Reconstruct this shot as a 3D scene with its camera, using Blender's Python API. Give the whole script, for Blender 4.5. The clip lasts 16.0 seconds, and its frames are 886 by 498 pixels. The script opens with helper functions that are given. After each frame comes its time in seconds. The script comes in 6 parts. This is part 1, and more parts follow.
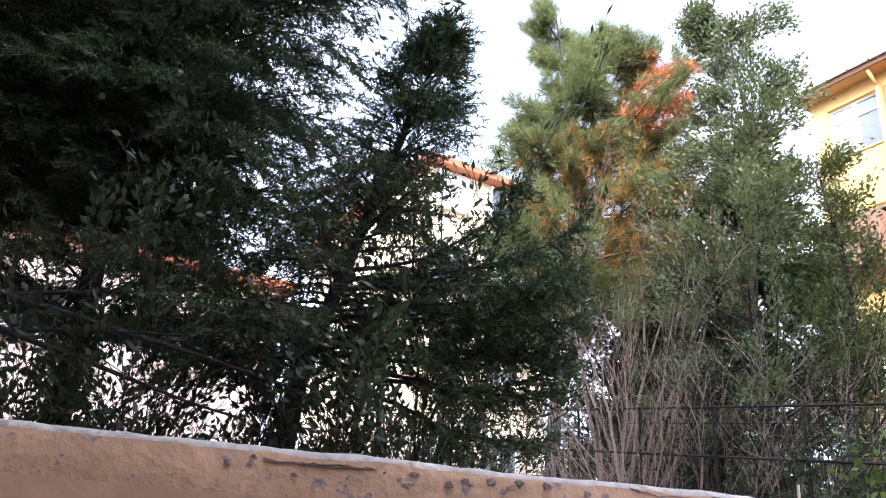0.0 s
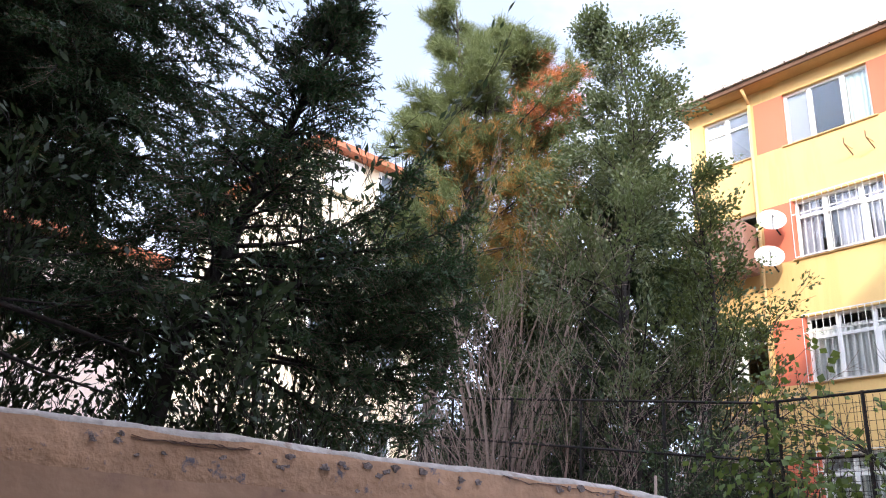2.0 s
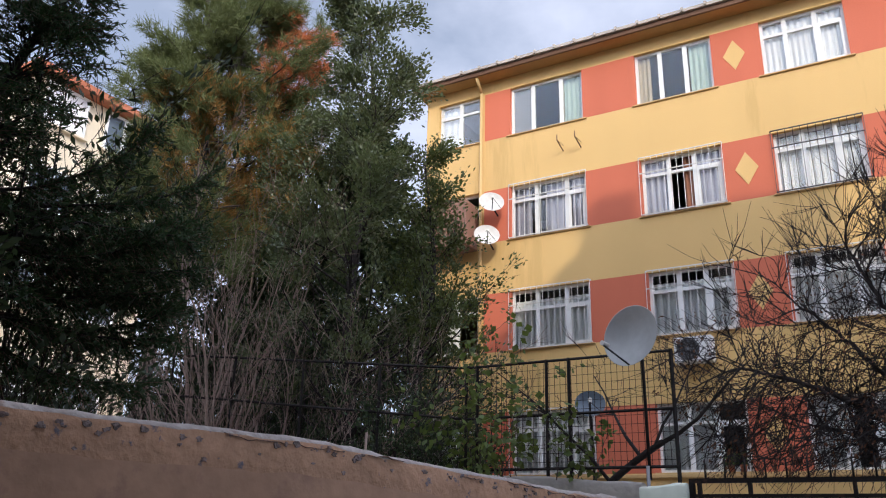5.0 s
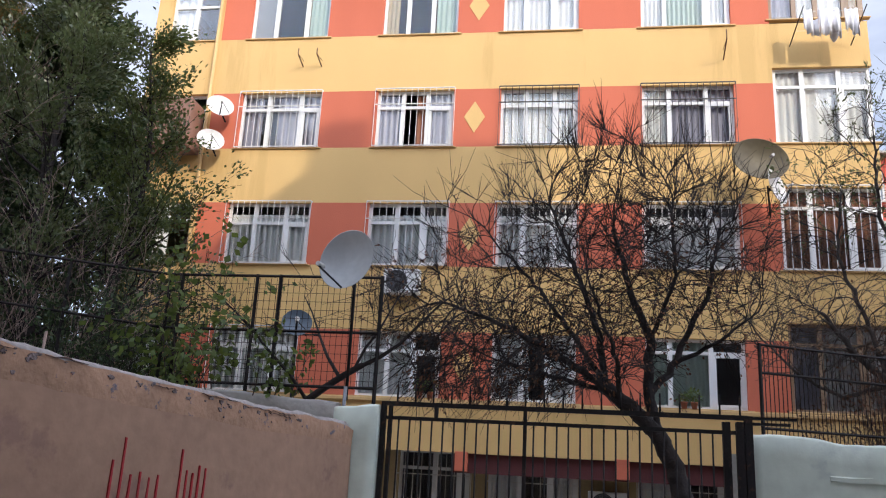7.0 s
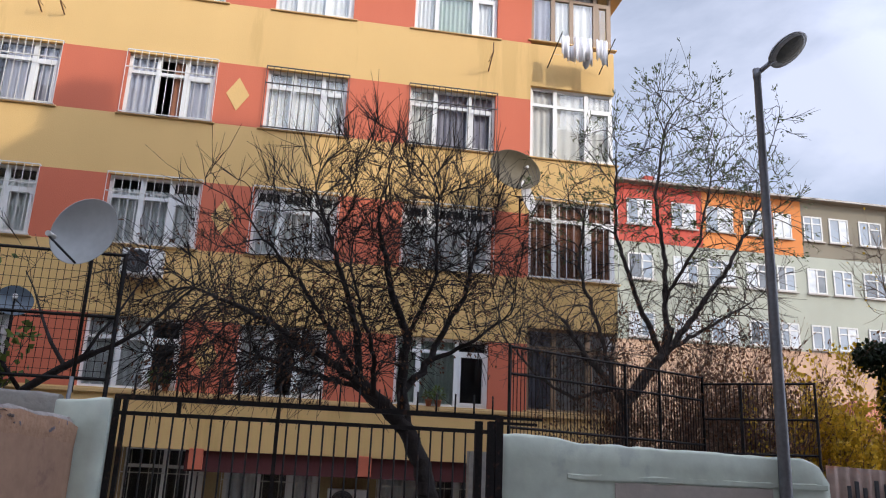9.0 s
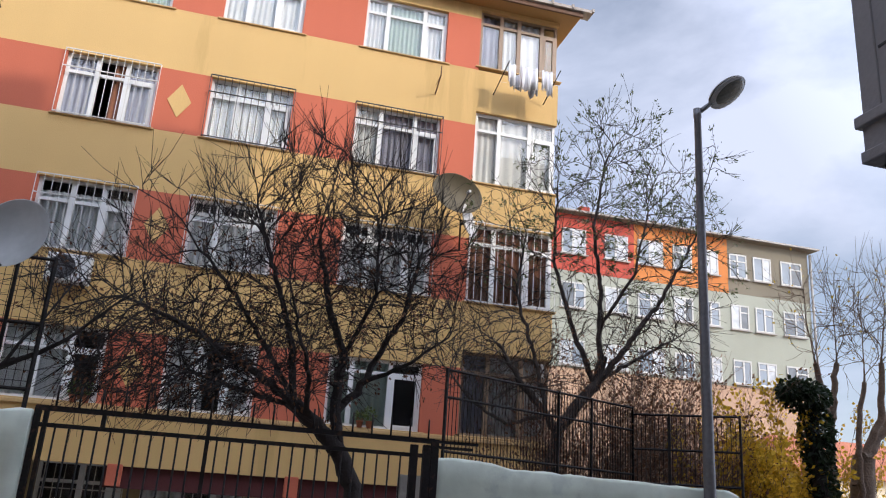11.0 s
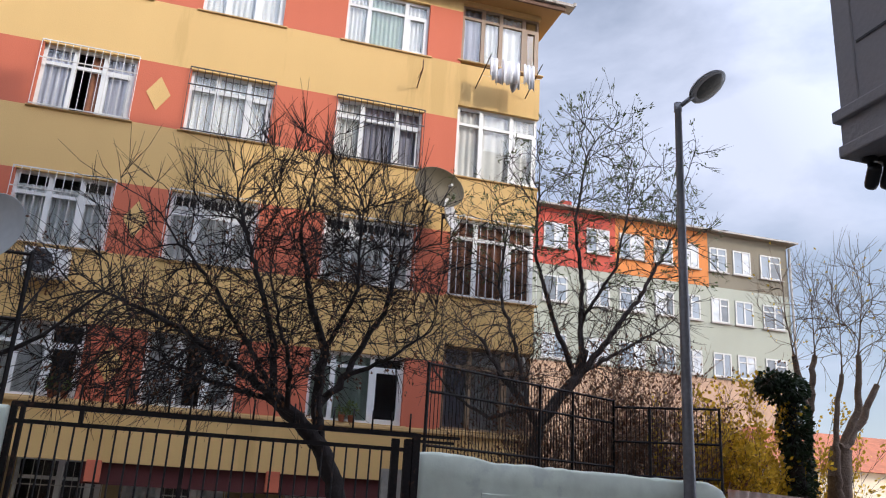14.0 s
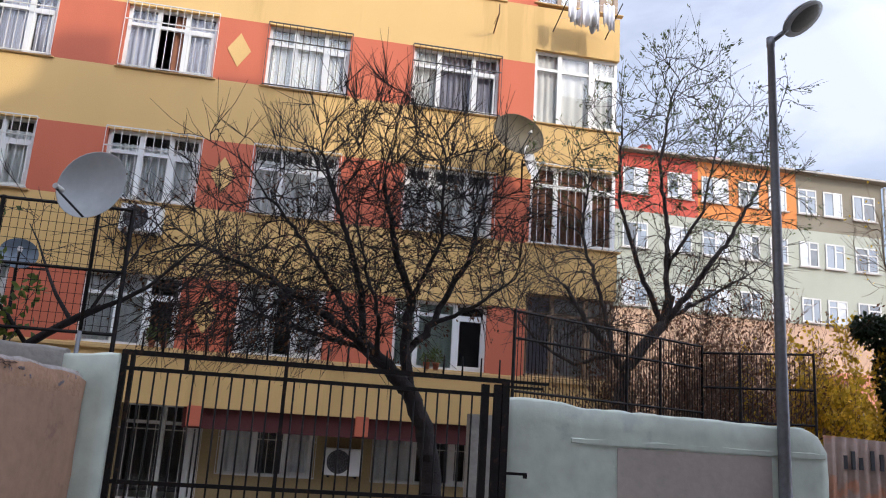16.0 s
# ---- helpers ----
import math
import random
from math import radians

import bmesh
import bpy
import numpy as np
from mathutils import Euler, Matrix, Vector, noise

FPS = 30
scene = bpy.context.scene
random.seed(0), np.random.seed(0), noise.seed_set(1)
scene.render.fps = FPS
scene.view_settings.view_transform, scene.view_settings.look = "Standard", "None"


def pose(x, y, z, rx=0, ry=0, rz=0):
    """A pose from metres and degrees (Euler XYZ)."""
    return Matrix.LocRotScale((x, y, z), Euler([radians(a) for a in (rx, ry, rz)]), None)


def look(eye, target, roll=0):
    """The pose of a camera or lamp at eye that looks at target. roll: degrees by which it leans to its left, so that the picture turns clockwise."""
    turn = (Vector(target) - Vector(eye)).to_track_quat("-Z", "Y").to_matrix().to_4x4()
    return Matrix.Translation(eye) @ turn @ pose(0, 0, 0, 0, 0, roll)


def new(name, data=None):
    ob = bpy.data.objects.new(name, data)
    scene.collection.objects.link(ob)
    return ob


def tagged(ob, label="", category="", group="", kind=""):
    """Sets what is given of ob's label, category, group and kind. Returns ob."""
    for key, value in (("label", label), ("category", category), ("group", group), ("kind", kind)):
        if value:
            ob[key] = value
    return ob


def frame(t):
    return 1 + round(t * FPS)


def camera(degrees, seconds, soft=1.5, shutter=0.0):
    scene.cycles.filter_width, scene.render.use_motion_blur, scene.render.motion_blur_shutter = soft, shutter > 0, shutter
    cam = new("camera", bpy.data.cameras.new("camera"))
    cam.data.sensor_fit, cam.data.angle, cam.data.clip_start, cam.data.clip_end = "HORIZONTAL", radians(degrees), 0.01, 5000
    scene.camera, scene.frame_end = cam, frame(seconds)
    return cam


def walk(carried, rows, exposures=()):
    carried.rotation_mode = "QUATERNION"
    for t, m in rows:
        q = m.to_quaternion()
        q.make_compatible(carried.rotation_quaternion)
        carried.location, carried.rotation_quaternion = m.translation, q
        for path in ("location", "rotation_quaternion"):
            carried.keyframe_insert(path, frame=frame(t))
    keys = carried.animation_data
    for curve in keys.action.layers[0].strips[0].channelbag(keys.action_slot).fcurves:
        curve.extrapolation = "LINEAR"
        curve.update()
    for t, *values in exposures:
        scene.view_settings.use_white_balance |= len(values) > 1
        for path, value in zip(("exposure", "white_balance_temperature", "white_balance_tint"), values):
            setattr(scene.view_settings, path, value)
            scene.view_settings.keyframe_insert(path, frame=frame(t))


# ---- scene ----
cam = camera(57.78, 16.0, soft=1.1)
PATH = [
    (0, (0.066, -0.059, 1.659), (-1.5275, 0.8840, 2.4139), 3.72),
    (0.5, (0.029, -0.130, 1.655), (-1.5342, 0.8588, 2.4160), 3.70),
    (1, (0.033, -0.144, 1.657), (-1.4956, 0.8893, 2.4286), 3.98),
    (1.5, (0.036, -0.119, 1.653), (-1.4422, 0.9909, 2.4166), 4.15),
    (2, (0.035, -0.084, 1.647), (-1.3958, 1.0994, 2.3901), 4.03),
    (2.5, (0.048, -0.046, 1.650), (-1.3278, 1.2053, 2.3855), 4.02),
    (3, (0.045, -0.035, 1.636), (-1.2562, 1.3061, 2.3496), 4.22),
    (5.5, (0.324, -0.474, 1.603), (-0.4327, 1.2608, 2.2498), 1.68),
    (6, (0.242, -0.508, 1.602), (-0.2746, 1.3285, 2.2020), 2.91),
    (6.5, (0.202, -0.384, 1.586), (-0.1907, 1.4979, 2.1372), 3.82),
    (7, (0.174, -0.213, 1.588), (-0.1341, 1.6925, 2.1126), 3.09),
    (7.5, (0.094, -0.127, 1.598), (0.0776, 1.8038, 2.1192), 2.19),
    (8, (-0.042, -0.006, 1.638), (0.2088, 1.9086, 2.1584), 0.59),
    (8.5, (-0.074, 0.110, 1.635), (0.2312, 2.0188, 2.1485), 1.14),
    (9, (-0.057, 0.224, 1.640), (0.2575, 2.1236, 2.1810), 2.54),
    (9.5, (-0.124, 0.288, 1.640), (0.2834, 2.1583, 2.2182), 3.04),
    (12, (-0.160, 0.287, 1.647), (0.3162, 2.1335, 2.2498), 3.86),
    (12.5, (-0.162, 0.296, 1.650), (0.3211, 2.1406, 2.2526), 3.68),
    (13, (-0.164, 0.291, 1.645), (0.3270, 2.1352, 2.2423), 3.62),
    (13.5, (-0.151, 0.306, 1.647), (0.3475, 2.1515, 2.2337), 3.64),
    (14, (-0.139, 0.301, 1.648), (0.3730, 2.1428, 2.2373), 3.49),
    (14.5, (-0.128, 0.288, 1.648), (0.3824, 2.1297, 2.2364), 3.72),
    (15, (-0.105, 0.273, 1.640), (0.3887, 2.1290, 2.2003), 4.43),
    (15.5, (-0.132, 0.297, 1.626), (0.2739, 2.1898, 2.1289), 4.42),
    (16, (-0.261, 0.321, 1.621), (0.0851, 2.2370, 2.0778), 3.69),
]
walk(cam, [(t, look(eye, target, roll)) for t, eye, target, roll in PATH],
     exposures=[(0, 1.6), (1.0, 1.6), (1.5, 1.38), (2.0, 1.05), (3.0, 0.56), (5.3, -0.08), (6.3, 0.0), (7.0, 0.12), (8.0, -0.22), (8.6, -0.15), (15, -0.15), (16, 0.05)])

# ---- world and sun ----
SUN_DIR = Vector((0.53, -0.70, 0.47)).normalized()
world = bpy.data.worlds.new("sky")
scene.world = world
world.use_nodes = True
wn, wl = world.node_tree.nodes, world.node_tree.links
wbg = wn["Background"]
sky = wn.new("ShaderNodeTexSky")
sky.sky_type = "NISHITA"
sky.sun_disc = False
sky.sun_elevation = math.asin(SUN_DIR.z)
sky.sun_rotation = math.atan2(SUN_DIR.x, SUN_DIR.y)
wtc = wn.new("ShaderNodeTexCoord")
wmap = wn.new("ShaderNodeMapping")
wmap.inputs["Scale"].default_value = (1.2, 1.2, 2.6)
wnoise = wn.new("ShaderNodeTexNoise")
wnoise.inputs["Scale"].default_value = 1.6
wnoise.inputs["Detail"].default_value = 7
wnoise.inputs["Roughness"].default_value = 0.55
wnoise.inputs["Distortion"].default_value = 0.3
wramp = wn.new("ShaderNodeValToRGB")
wramp.color_ramp.elements[0].position = 0.40
wramp.color_ramp.elements[0].color = (0.38, 0.38, 0.38, 1)
wramp.color_ramp.elements[1].position = 0.60
wramp.color_ramp.elements[1].color = (0.95, 0.95, 0.95, 1)
wmix = wn.new("ShaderNodeMix")
wmix.data_type = "RGBA"
wmix.inputs["B"].default_value = (6.1, 6.6, 8.3, 1)
wl.new(wtc.outputs["Generated"], wmap.inputs["Vector"])
wl.new(wmap.outputs["Vector"], wnoise.inputs["Vector"])
wl.new(wnoise.outputs["Fac"], wramp.inputs["Fac"])
wl.new(wramp.outputs["Color"], wmix.inputs["Factor"])
wl.new(sky.outputs["Color"], wmix.inputs["A"])
# haze brightens towards the sun
wdot = wn.new("ShaderNodeVectorMath")
wdot.operation = "DOT_PRODUCT"
wdot.inputs[1].default_value = SUN_DIR
wglow = wn.new("ShaderNodeMapRange")
wglow.inputs["From Min"].default_value, wglow.inputs["From Max"].default_value = 0.0, 1.0
wglow.inputs["To Min"].default_value, wglow.inputs["To Max"].default_value = 1.0, 3.6
wscale = wn.new("ShaderNodeVectorMath")
wscale.operation = "SCALE"
wl.new(wtc.outputs["Generated"], wdot.inputs[0])
wl.new(wdot.outputs["Value"], wglow.inputs["Value"])
wl.new(wmix.outputs["Result"], wscale.inputs[0])
wl.new(wglow.outputs["Result"], wscale.inputs["Scale"])
wl.new(wscale.outputs["Vector"], wbg.inputs["Color"])
wbg.inputs["Strength"].default_value = 0.145
sun_data = bpy.data.lights.new("sun", "SUN")
sun_data.energy = 2.3
sun_data.angle = radians(1.0)
sun_data.color = (1.0, 0.90, 0.76)
sun = new("sun", sun_data)
sun.matrix_world = look(SUN_DIR * 60, (0, 0, 0))


# ---- materials ----
def mat(name, color, rough=0.8, metal=0.0, var=0.18, grain=30.0, blotch=1.2, bump=0.15, random_tint=0.0, spec=0.5, stain=None, sheen=0.0, vertical=False):
    """Base colour varied at two scales (grain and blotches), with fine relief. stain: a second colour laid in patches."""
    m = bpy.data.materials.new(name)
    m.use_nodes = True
    nt = m.node_tree
    n, l = nt.nodes, nt.links
    p = n["Principled BSDF"]
    p.inputs["Roughness"].default_value = rough
    p.inputs["Metallic"].default_value = metal
    p.inputs["Specular IOR Level"].default_value = spec
    geo = n.new("ShaderNodeNewGeometry")
    vec = geo.outputs["Position"]
    if vertical:
        mp = n.new("ShaderNodeMapping")
        mp.inputs["Scale"].default_value = (1.0, 1.0, 0.12)
        l.new(vec, mp.inputs["Vector"])
        vec2 = mp.outputs["Vector"]
    else:
        vec2 = vec
    a, b = n.new("ShaderNodeTexNoise"), n.new("ShaderNodeTexNoise")
    a.inputs["Scale"].default_value, a.inputs["Detail"].default_value = grain, 6
    b.inputs["Scale"].default_value, b.inputs["Detail"].default_value = blotch, 5
    l.new(vec, a.inputs["Vector"])
    l.new(vec2, b.inputs["Vector"])
    add = n.new("ShaderNodeMath")
    add.operation = "ADD"
    l.new(a.outputs["Fac"], add.inputs[0])
    l.new(b.outputs["Fac"], add.inputs[1])
    mr = n.new("ShaderNodeMapRange")
    mr.inputs["From Min"].default_value, mr.inputs["From Max"].default_value = 0.65, 1.35
    mr.inputs["To Min"].default_value, mr.inputs["To Max"].default_value = 1 - var, 1 + var
    l.new(add.outputs[0], mr.inputs["Value"])
    last = mr.outputs["Result"]
    if random_tint:
        oi = n.new("ShaderNodeNewGeometry")
        rr = n.new("ShaderNodeMapRange")
        rr.inputs["To Min"].default_value, rr.inputs["To Max"].default_value = 1 - random_tint, 1 + random_tint
        l.new(oi.outputs["Random Per Island"], rr.inputs["Value"])
        mu = n.new("ShaderNodeMath")
        mu.operation = "MULTIPLY"
        l.new(last, mu.inputs[0])
        l.new(rr.outputs["Result"], mu.inputs[1])
        last = mu.outputs[0]
    vm = n.new("ShaderNodeVectorMath")
    vm.operation = "SCALE"
    if stain:
        sc, amount, ssize = stain
        c = n.new("ShaderNodeTexNoise")
        c.inputs["Scale"].default_value, c.inputs["Detail"].default_value = ssize, 9
        c.inputs["Roughness"].default_value = 0.65
        l.new(vec2, c.inputs["Vector"])
        rp = n.new("ShaderNodeMapRange")
        rp.inputs["From Min"].default_value, rp.inputs["From Max"].default_value = 0.66 - amount * 0.3, 0.72 - amount * 0.3
        l.new(c.outputs["Fac"], rp.inputs["Value"])
        mx = n.new("ShaderNodeMix")
        mx.data_type = "RGBA"
        mx.inputs["A"].default_value, mx.inputs["B"].default_value = (*color, 1), (*sc, 1)
        l.new(rp.outputs["Result"], mx.inputs["Factor"])
        l.new(mx.outputs["Result"], vm.inputs[0])
    else:
        vm.inputs[0].default_value = color
    l.new(last, vm.inputs["Scale"])
    l.new(vm.outputs["Vector"], p.inputs["Base Color"])
    if bump:
        bp = n.new("ShaderNodeBump")
        bp.inputs["Strength"].default_value, bp.inputs["Distance"].default_value = bump, 0.02
        l.new(add.outputs[0], bp.inputs["Height"])
        l.new(bp.outputs["Normal"], p.inputs["Normal"])
    return m


def leafy(name, color, trans, rough=0.55, tint=0.35):
    """A leaf: diffuse and gloss, with light coming through."""
    m = mat(name, color, rough, var=0.25, grain=9, blotch=0.9, bump=0.0, random_tint=tint, spec=0.35)
    n, l = m.node_tree.nodes, m.node_tree.links
    t = n.new("ShaderNodeBsdfTranslucent")
    t.inputs["Color"].default_value = (*trans, 1)
    mx = n.new("ShaderNodeMixShader")
    mx.inputs["Fac"].default_value = 0.3
    l.new(n["Principled BSDF"].outputs[0], mx.inputs[1])
    l.new(t.outputs[0], mx.inputs[2])
    l.new(mx.outputs[0], n["Material Output"].inputs["Surface"])
    return m


def glass(name, gloss, tint=(0.97, 0.985, 0.985)):
    """A thin pane: mostly clear, with a mirror's share that grows at a slant."""
    m = bpy.data.materials.new(name)
    m.use_nodes = True
    n, l = m.node_tree.nodes, m.node_tree.links
    tr, gl, mx, lw, ma = (n.new("ShaderNode" + k) for k in ("BsdfTransparent", "BsdfGlossy", "MixShader", "Fresnel", "Math"))
    tr.inputs["Color"].default_value = (*tint, 1)
    gl.inputs["Roughness"].default_value = 0.03
    lw.inputs["IOR"].default_value = 1.5
    ma.operation = "ADD"
    ma.inputs[1].default_value = gloss
    l.new(lw.outputs[0], ma.inputs[0])
    l.new(ma.outputs[0], mx.inputs["Fac"])
    l.new(tr.outputs[0], mx.inputs[1])
    l.new(gl.outputs[0], mx.inputs[2])
    l.new(mx.outputs[0], n["Material Output"].inputs["Surface"])
    return m


M_YELLOW = mat("yellow_stucco", (0.67, 0.44, 0.175), 0.9, var=0.07, grain=45, blotch=0.7, bump=0.25, stain=((0.60, 0.39, 0.15), 0.35, 0.8), vertical=True)
# facade yellow darkened to carry the shade of the ground-floor recess
M_YELLOWSHADE = mat("shaded_yellow_plaster", (0.38, 0.28, 0.14), 0.9, var=0.15, grain=20, blotch=0.8, bump=0.2)
M_RED = mat("red_stucco", (0.57, 0.15, 0.082), 0.9, var=0.09, grain=45, blotch=0.8, bump=0.25, stain=((0.52, 0.14, 0.075), 0.1, 0.9), vertical=True)
M_TAN = mat("tan_plaster", (0.385, 0.230, 0.152), 0.92, var=0.15, grain=9, blotch=1.3, bump=0.3, stain=((0.31, 0.18, 0.13), 0.32, 1.7))
M_TANCAP = mat("worn_cap", (0.36, 0.32, 0.295), 0.9, var=0.3, grain=18, blotch=5, bump=0.9, stain=((0.26, 0.20, 0.17), 0.22, 6.0))
M_TANCHIP = mat("chipped_plaster", (0.385, 0.225, 0.14), 0.92, var=0.2, grain=14, blotch=4, bump=0.9, stain=((0.12, 0.105, 0.125), 0.22, 7.0))
M_GREEN = mat("pale_green_plaster", (0.61, 0.66, 0.56), 0.85, var=0.13, grain=5, blotch=2.2, bump=0.3, stain=((0.52, 0.57, 0.50), 0.35, 1.4))
M_PATCH = mat("patch_plaster", (0.46, 0.40, 0.35), 0.9, var=0.1, grain=10, blotch=2, bump=0.25)
M_WHITE = mat("white_pvc", (0.78, 0.78, 0.76), 0.35, var=0.05, bump=0.0)
M_BROWNPVC = mat("brown_pvc", (0.27, 0.18, 0.11), 0.4, var=0.1, bump=0.0)
M_IRON = mat("black_iron", (0.016, 0.013, 0.013), 0.65, 0.0, var=0.35, grain=40, blotch=4, bump=0.1, spec=0.2, stain=((0.045, 0.025, 0.018), 0.3, 12.0))
M_WHITEIRON = mat("white_iron", (0.68, 0.66, 0.62), 0.5, var=0.12, bump=0.0)
M_DARKBAR = mat("dark_grey_iron", (0.035, 0.033, 0.035), 0.55, var=0.2, bump=0.0)
M_SILL = mat("sill_paint", (0.58, 0.38, 0.16), 0.7, var=0.12, bump=0.1)
# near-black: the dimness of the unlit rooms is in this colour
M_ROOM = mat("unlit_room_tone", (0.10, 0.10, 0.11), 0.9, var=0.2, bump=0)
M_CURTAIN = mat("curtain_cloth", (0.82, 0.82, 0.82), 0.9, var=0.1, grain=12, bump=0.0)
M_CURTAIN_LILAC = mat("lilac_curtain_cloth", (0.36, 0.355, 0.44), 0.9, var=0.12, grain=12, bump=0.0)
M_CURTAIN_GREEN = mat("green_curtain_cloth", (0.45, 0.55, 0.48), 0.9, var=0.1, grain=12, bump=0.0)
M_CURTAIN_RUST = mat("rust_curtain_cloth", (0.30, 0.13, 0.075), 0.9, var=0.2, grain=12, bump=0.0)
M_CURTAIN_TAN = mat("tan_curtain_cloth", (0.52, 0.42, 0.26), 0.9, var=0.1, grain=12, bump=0.0)
M_SHUTTER = mat("roller_shutter", (0.27, 0.27, 0.27), 0.6, var=0.08, bump=0.1)
M_GLASS = glass("window_glass", 0.0)
M_EAVE = mat("eave_board", (0.42, 0.24, 0.08), 0.7, var=0.15, bump=0.1)
M_EAVEDARK = mat("eave_brown_wood", (0.13, 0.06, 0.03), 0.7, var=0.2, bump=0.1)
M_ROOFTILE = mat("roof_sheet", (0.40, 0.35, 0.30), 0.7, var=0.2, grain=6, bump=0.3)
M_CONCRETE = mat("concrete", (0.34, 0.32, 0.29), 0.9, var=0.2, grain=14, blotch=0.7, bump=0.5)
# tone raised so the unseen ground bounces more light onto the low facade
M_GROUND = mat("ground_pale_bounce", (0.36, 0.32, 0.27), 0.95, var=0.3, grain=8, blotch=0.4, bump=0.6)
M_ASPHALT = mat("asphalt", (0.11, 0.11, 0.11), 0.9, var=0.25, grain=40, blotch=0.6, bump=0.5)
M_DISH = mat("dish_grey_paint", (0.40, 0.415, 0.41), 0.45, 0.1, var=0.1, grain=10, bump=0.05)
M_DISHWHITE = mat("dish_white_paint", (0.62, 0.60, 0.56), 0.5, 0.0, var=0.15, grain=10, bump=0.05)
M_DISHOLIVE = mat("dish_mesh_tan", (0.10, 0.08, 0.045), 0.6, 0.2, var=0.2, grain=10, bump=0.05)
M_DISHDARK = mat("dish_slate_paint", (0.10, 0.13, 0.16), 0.45, 0.1, var=0.15, grain=10, bump=0.05)
M_GALV = mat("galvanised_steel", (0.20, 0.20, 0.21), 0.5, 0.6, var=0.2, grain=20, blotch=2, bump=0.1)
M_LAMPSHELL = mat("lamp_shell", (0.33, 0.33, 0.33), 0.5, 0.1, var=0.15, bump=0.1)
M_LAMPLENS = mat("lamp_lens", (0.10, 0.10, 0.085), 0.25, 0.0, var=0.2, bump=0.0)
M_BLACK = mat("black_plastic", (0.012, 0.012, 0.014), 0.4, var=0.1, bump=0.0)
M_GREYBLDG = mat("grey_cladding", (0.30, 0.29, 0.30), 0.75, var=0.06, grain=30, blotch=1, bump=0.2)
M_GREYDARK = mat("joint_dark", (0.06, 0.06, 0.065), 0.8, var=0.1, bump=0.0)
M_LAUNDRY = mat("white_laundry", (0.80, 0.79, 0.80), 0.9, var=0.06, grain=10, bump=0.2)
M_FARRED = mat("far_red_paint", (0.40, 0.07, 0.045), 0.9, var=0.12, blotch=0.5, bump=0.2)
M_FARORANGE = mat("far_orange_paint", (0.50, 0.18, 0.05), 0.9, var=0.12, blotch=0.5, bump=0.2)
M_FARTAUPE = mat("far_taupe_paint", (0.17, 0.15, 0.11), 0.9, var=0.12, blotch=0.5, bump=0.2)
M_FARGREEN = mat("far_sage_paint", (0.29, 0.305, 0.25), 0.9, var=0.14, blotch=0.4, bump=0.2)
M_FARPEACH = mat("far_peach_paint", (0.42, 0.28, 0.19), 0.9, var=0.14, blotch=0.4, bump=0.2)
M_FARWHITE = mat("far_window_paint", (0.45, 0.45, 0.43), 0.5, var=0.08, bump=0.0)
# opaque pane; its grey-blue base holds part of the reflected sky
M_FARPANE = mat("far_pane", (0.19, 0.225, 0.26), 0.10, var=0.3, grain=0.6, blotch=0.4, bump=0.0)
M_CREAM = mat("cream_paint", (0.72, 0.62, 0.46), 0.9, var=0.1, blotch=0.5, bump=0.2)
M_TERRA = mat("terracotta_tiles", (0.42, 0.14, 0.07), 0.8, var=0.25, grain=6, blotch=2, bump=0.5)
M_RUST = mat("rusty_sheet", (0.36, 0.25, 0.20), 0.7, 0.0, var=0.2, grain=12, blotch=2, bump=0.2, stain=((0.46, 0.21, 0.12), 0.6, 1.8))
M_GRAFFITI = mat("red_spray_paint", (0.42, 0.02, 0.025), 0.7, var=0.2, bump=0.0)
M_BARK = mat("grey_brown_bark", (0.055, 0.043, 0.038), 0.9, var=0.35, grain=35, blotch=6, bump=0.8)
M_BARKDARK = mat("dark_bark", (0.022, 0.016, 0.015), 0.9, var=0.35, grain=35, blotch=6, bump=0.8)
M_BARKPALE = mat("pale_twig_bark", (0.29, 0.215, 0.18), 0.9, var=0.3, grain=25, blotch=4, bump=0.5)
M_BARKMID = mat("grey_tan_twig_bark", (0.17, 0.13, 0.105), 0.9, var=0.35, grain=25, blotch=4, bump=0.5)
M_BARKTAN = mat("tan_bark", (0.15, 0.105, 0.075), 0.9, var=0.35, grain=30, blotch=5, bump=0.8)
M_BARKBROWN = mat("brown_twig_bark", (0.13, 0.082, 0.06), 0.9, var=0.35, grain=25, blotch=4, bump=0.5)
M_OAKLEAF = leafy("oak_leaf", (0.082, 0.100, 0.050), (0.16, 0.20, 0.07), 0.34)
M_SPRUCE = leafy("fir_needle", (0.034, 0.060, 0.028), (0.04, 0.08, 0.02), 0.6)
M_LAUREL = leafy("laurel_leaf", (0.028, 0.042, 0.022), (0.05, 0.08, 0.025), 0.45)
M_PINE = leafy("pine_needle", (0.13, 0.155, 0.062), (0.18, 0.21, 0.07), 0.6)
M_PINEDEAD = leafy("dead_pine_needle", (0.50, 0.17, 0.07), (0.45, 0.15, 0.05), 0.7)
M_PINEOCHRE = leafy("ochre_pine_needle", (0.34, 0.19, 0.06), (0.30, 0.16, 0.04), 0.7)
M_OAKLIGHT = leafy("young_oak_leaf", (0.065, 0.085, 0.032), (0.14, 0.18, 0.04), 0.45)
M_VINE = leafy("vine_leaf", (0.075, 0.115, 0.03), (0.20, 0.26, 0.05), 0.5)
M_BUSH = leafy("bush_leaf", (0.035, 0.06, 0.025), (0.06, 0.09, 0.03), 0.45)
M_YELLOWLEAF = leafy("yellow_leaf", (0.66, 0.44, 0.045), (0.75, 0.50, 0.05), 0.6)
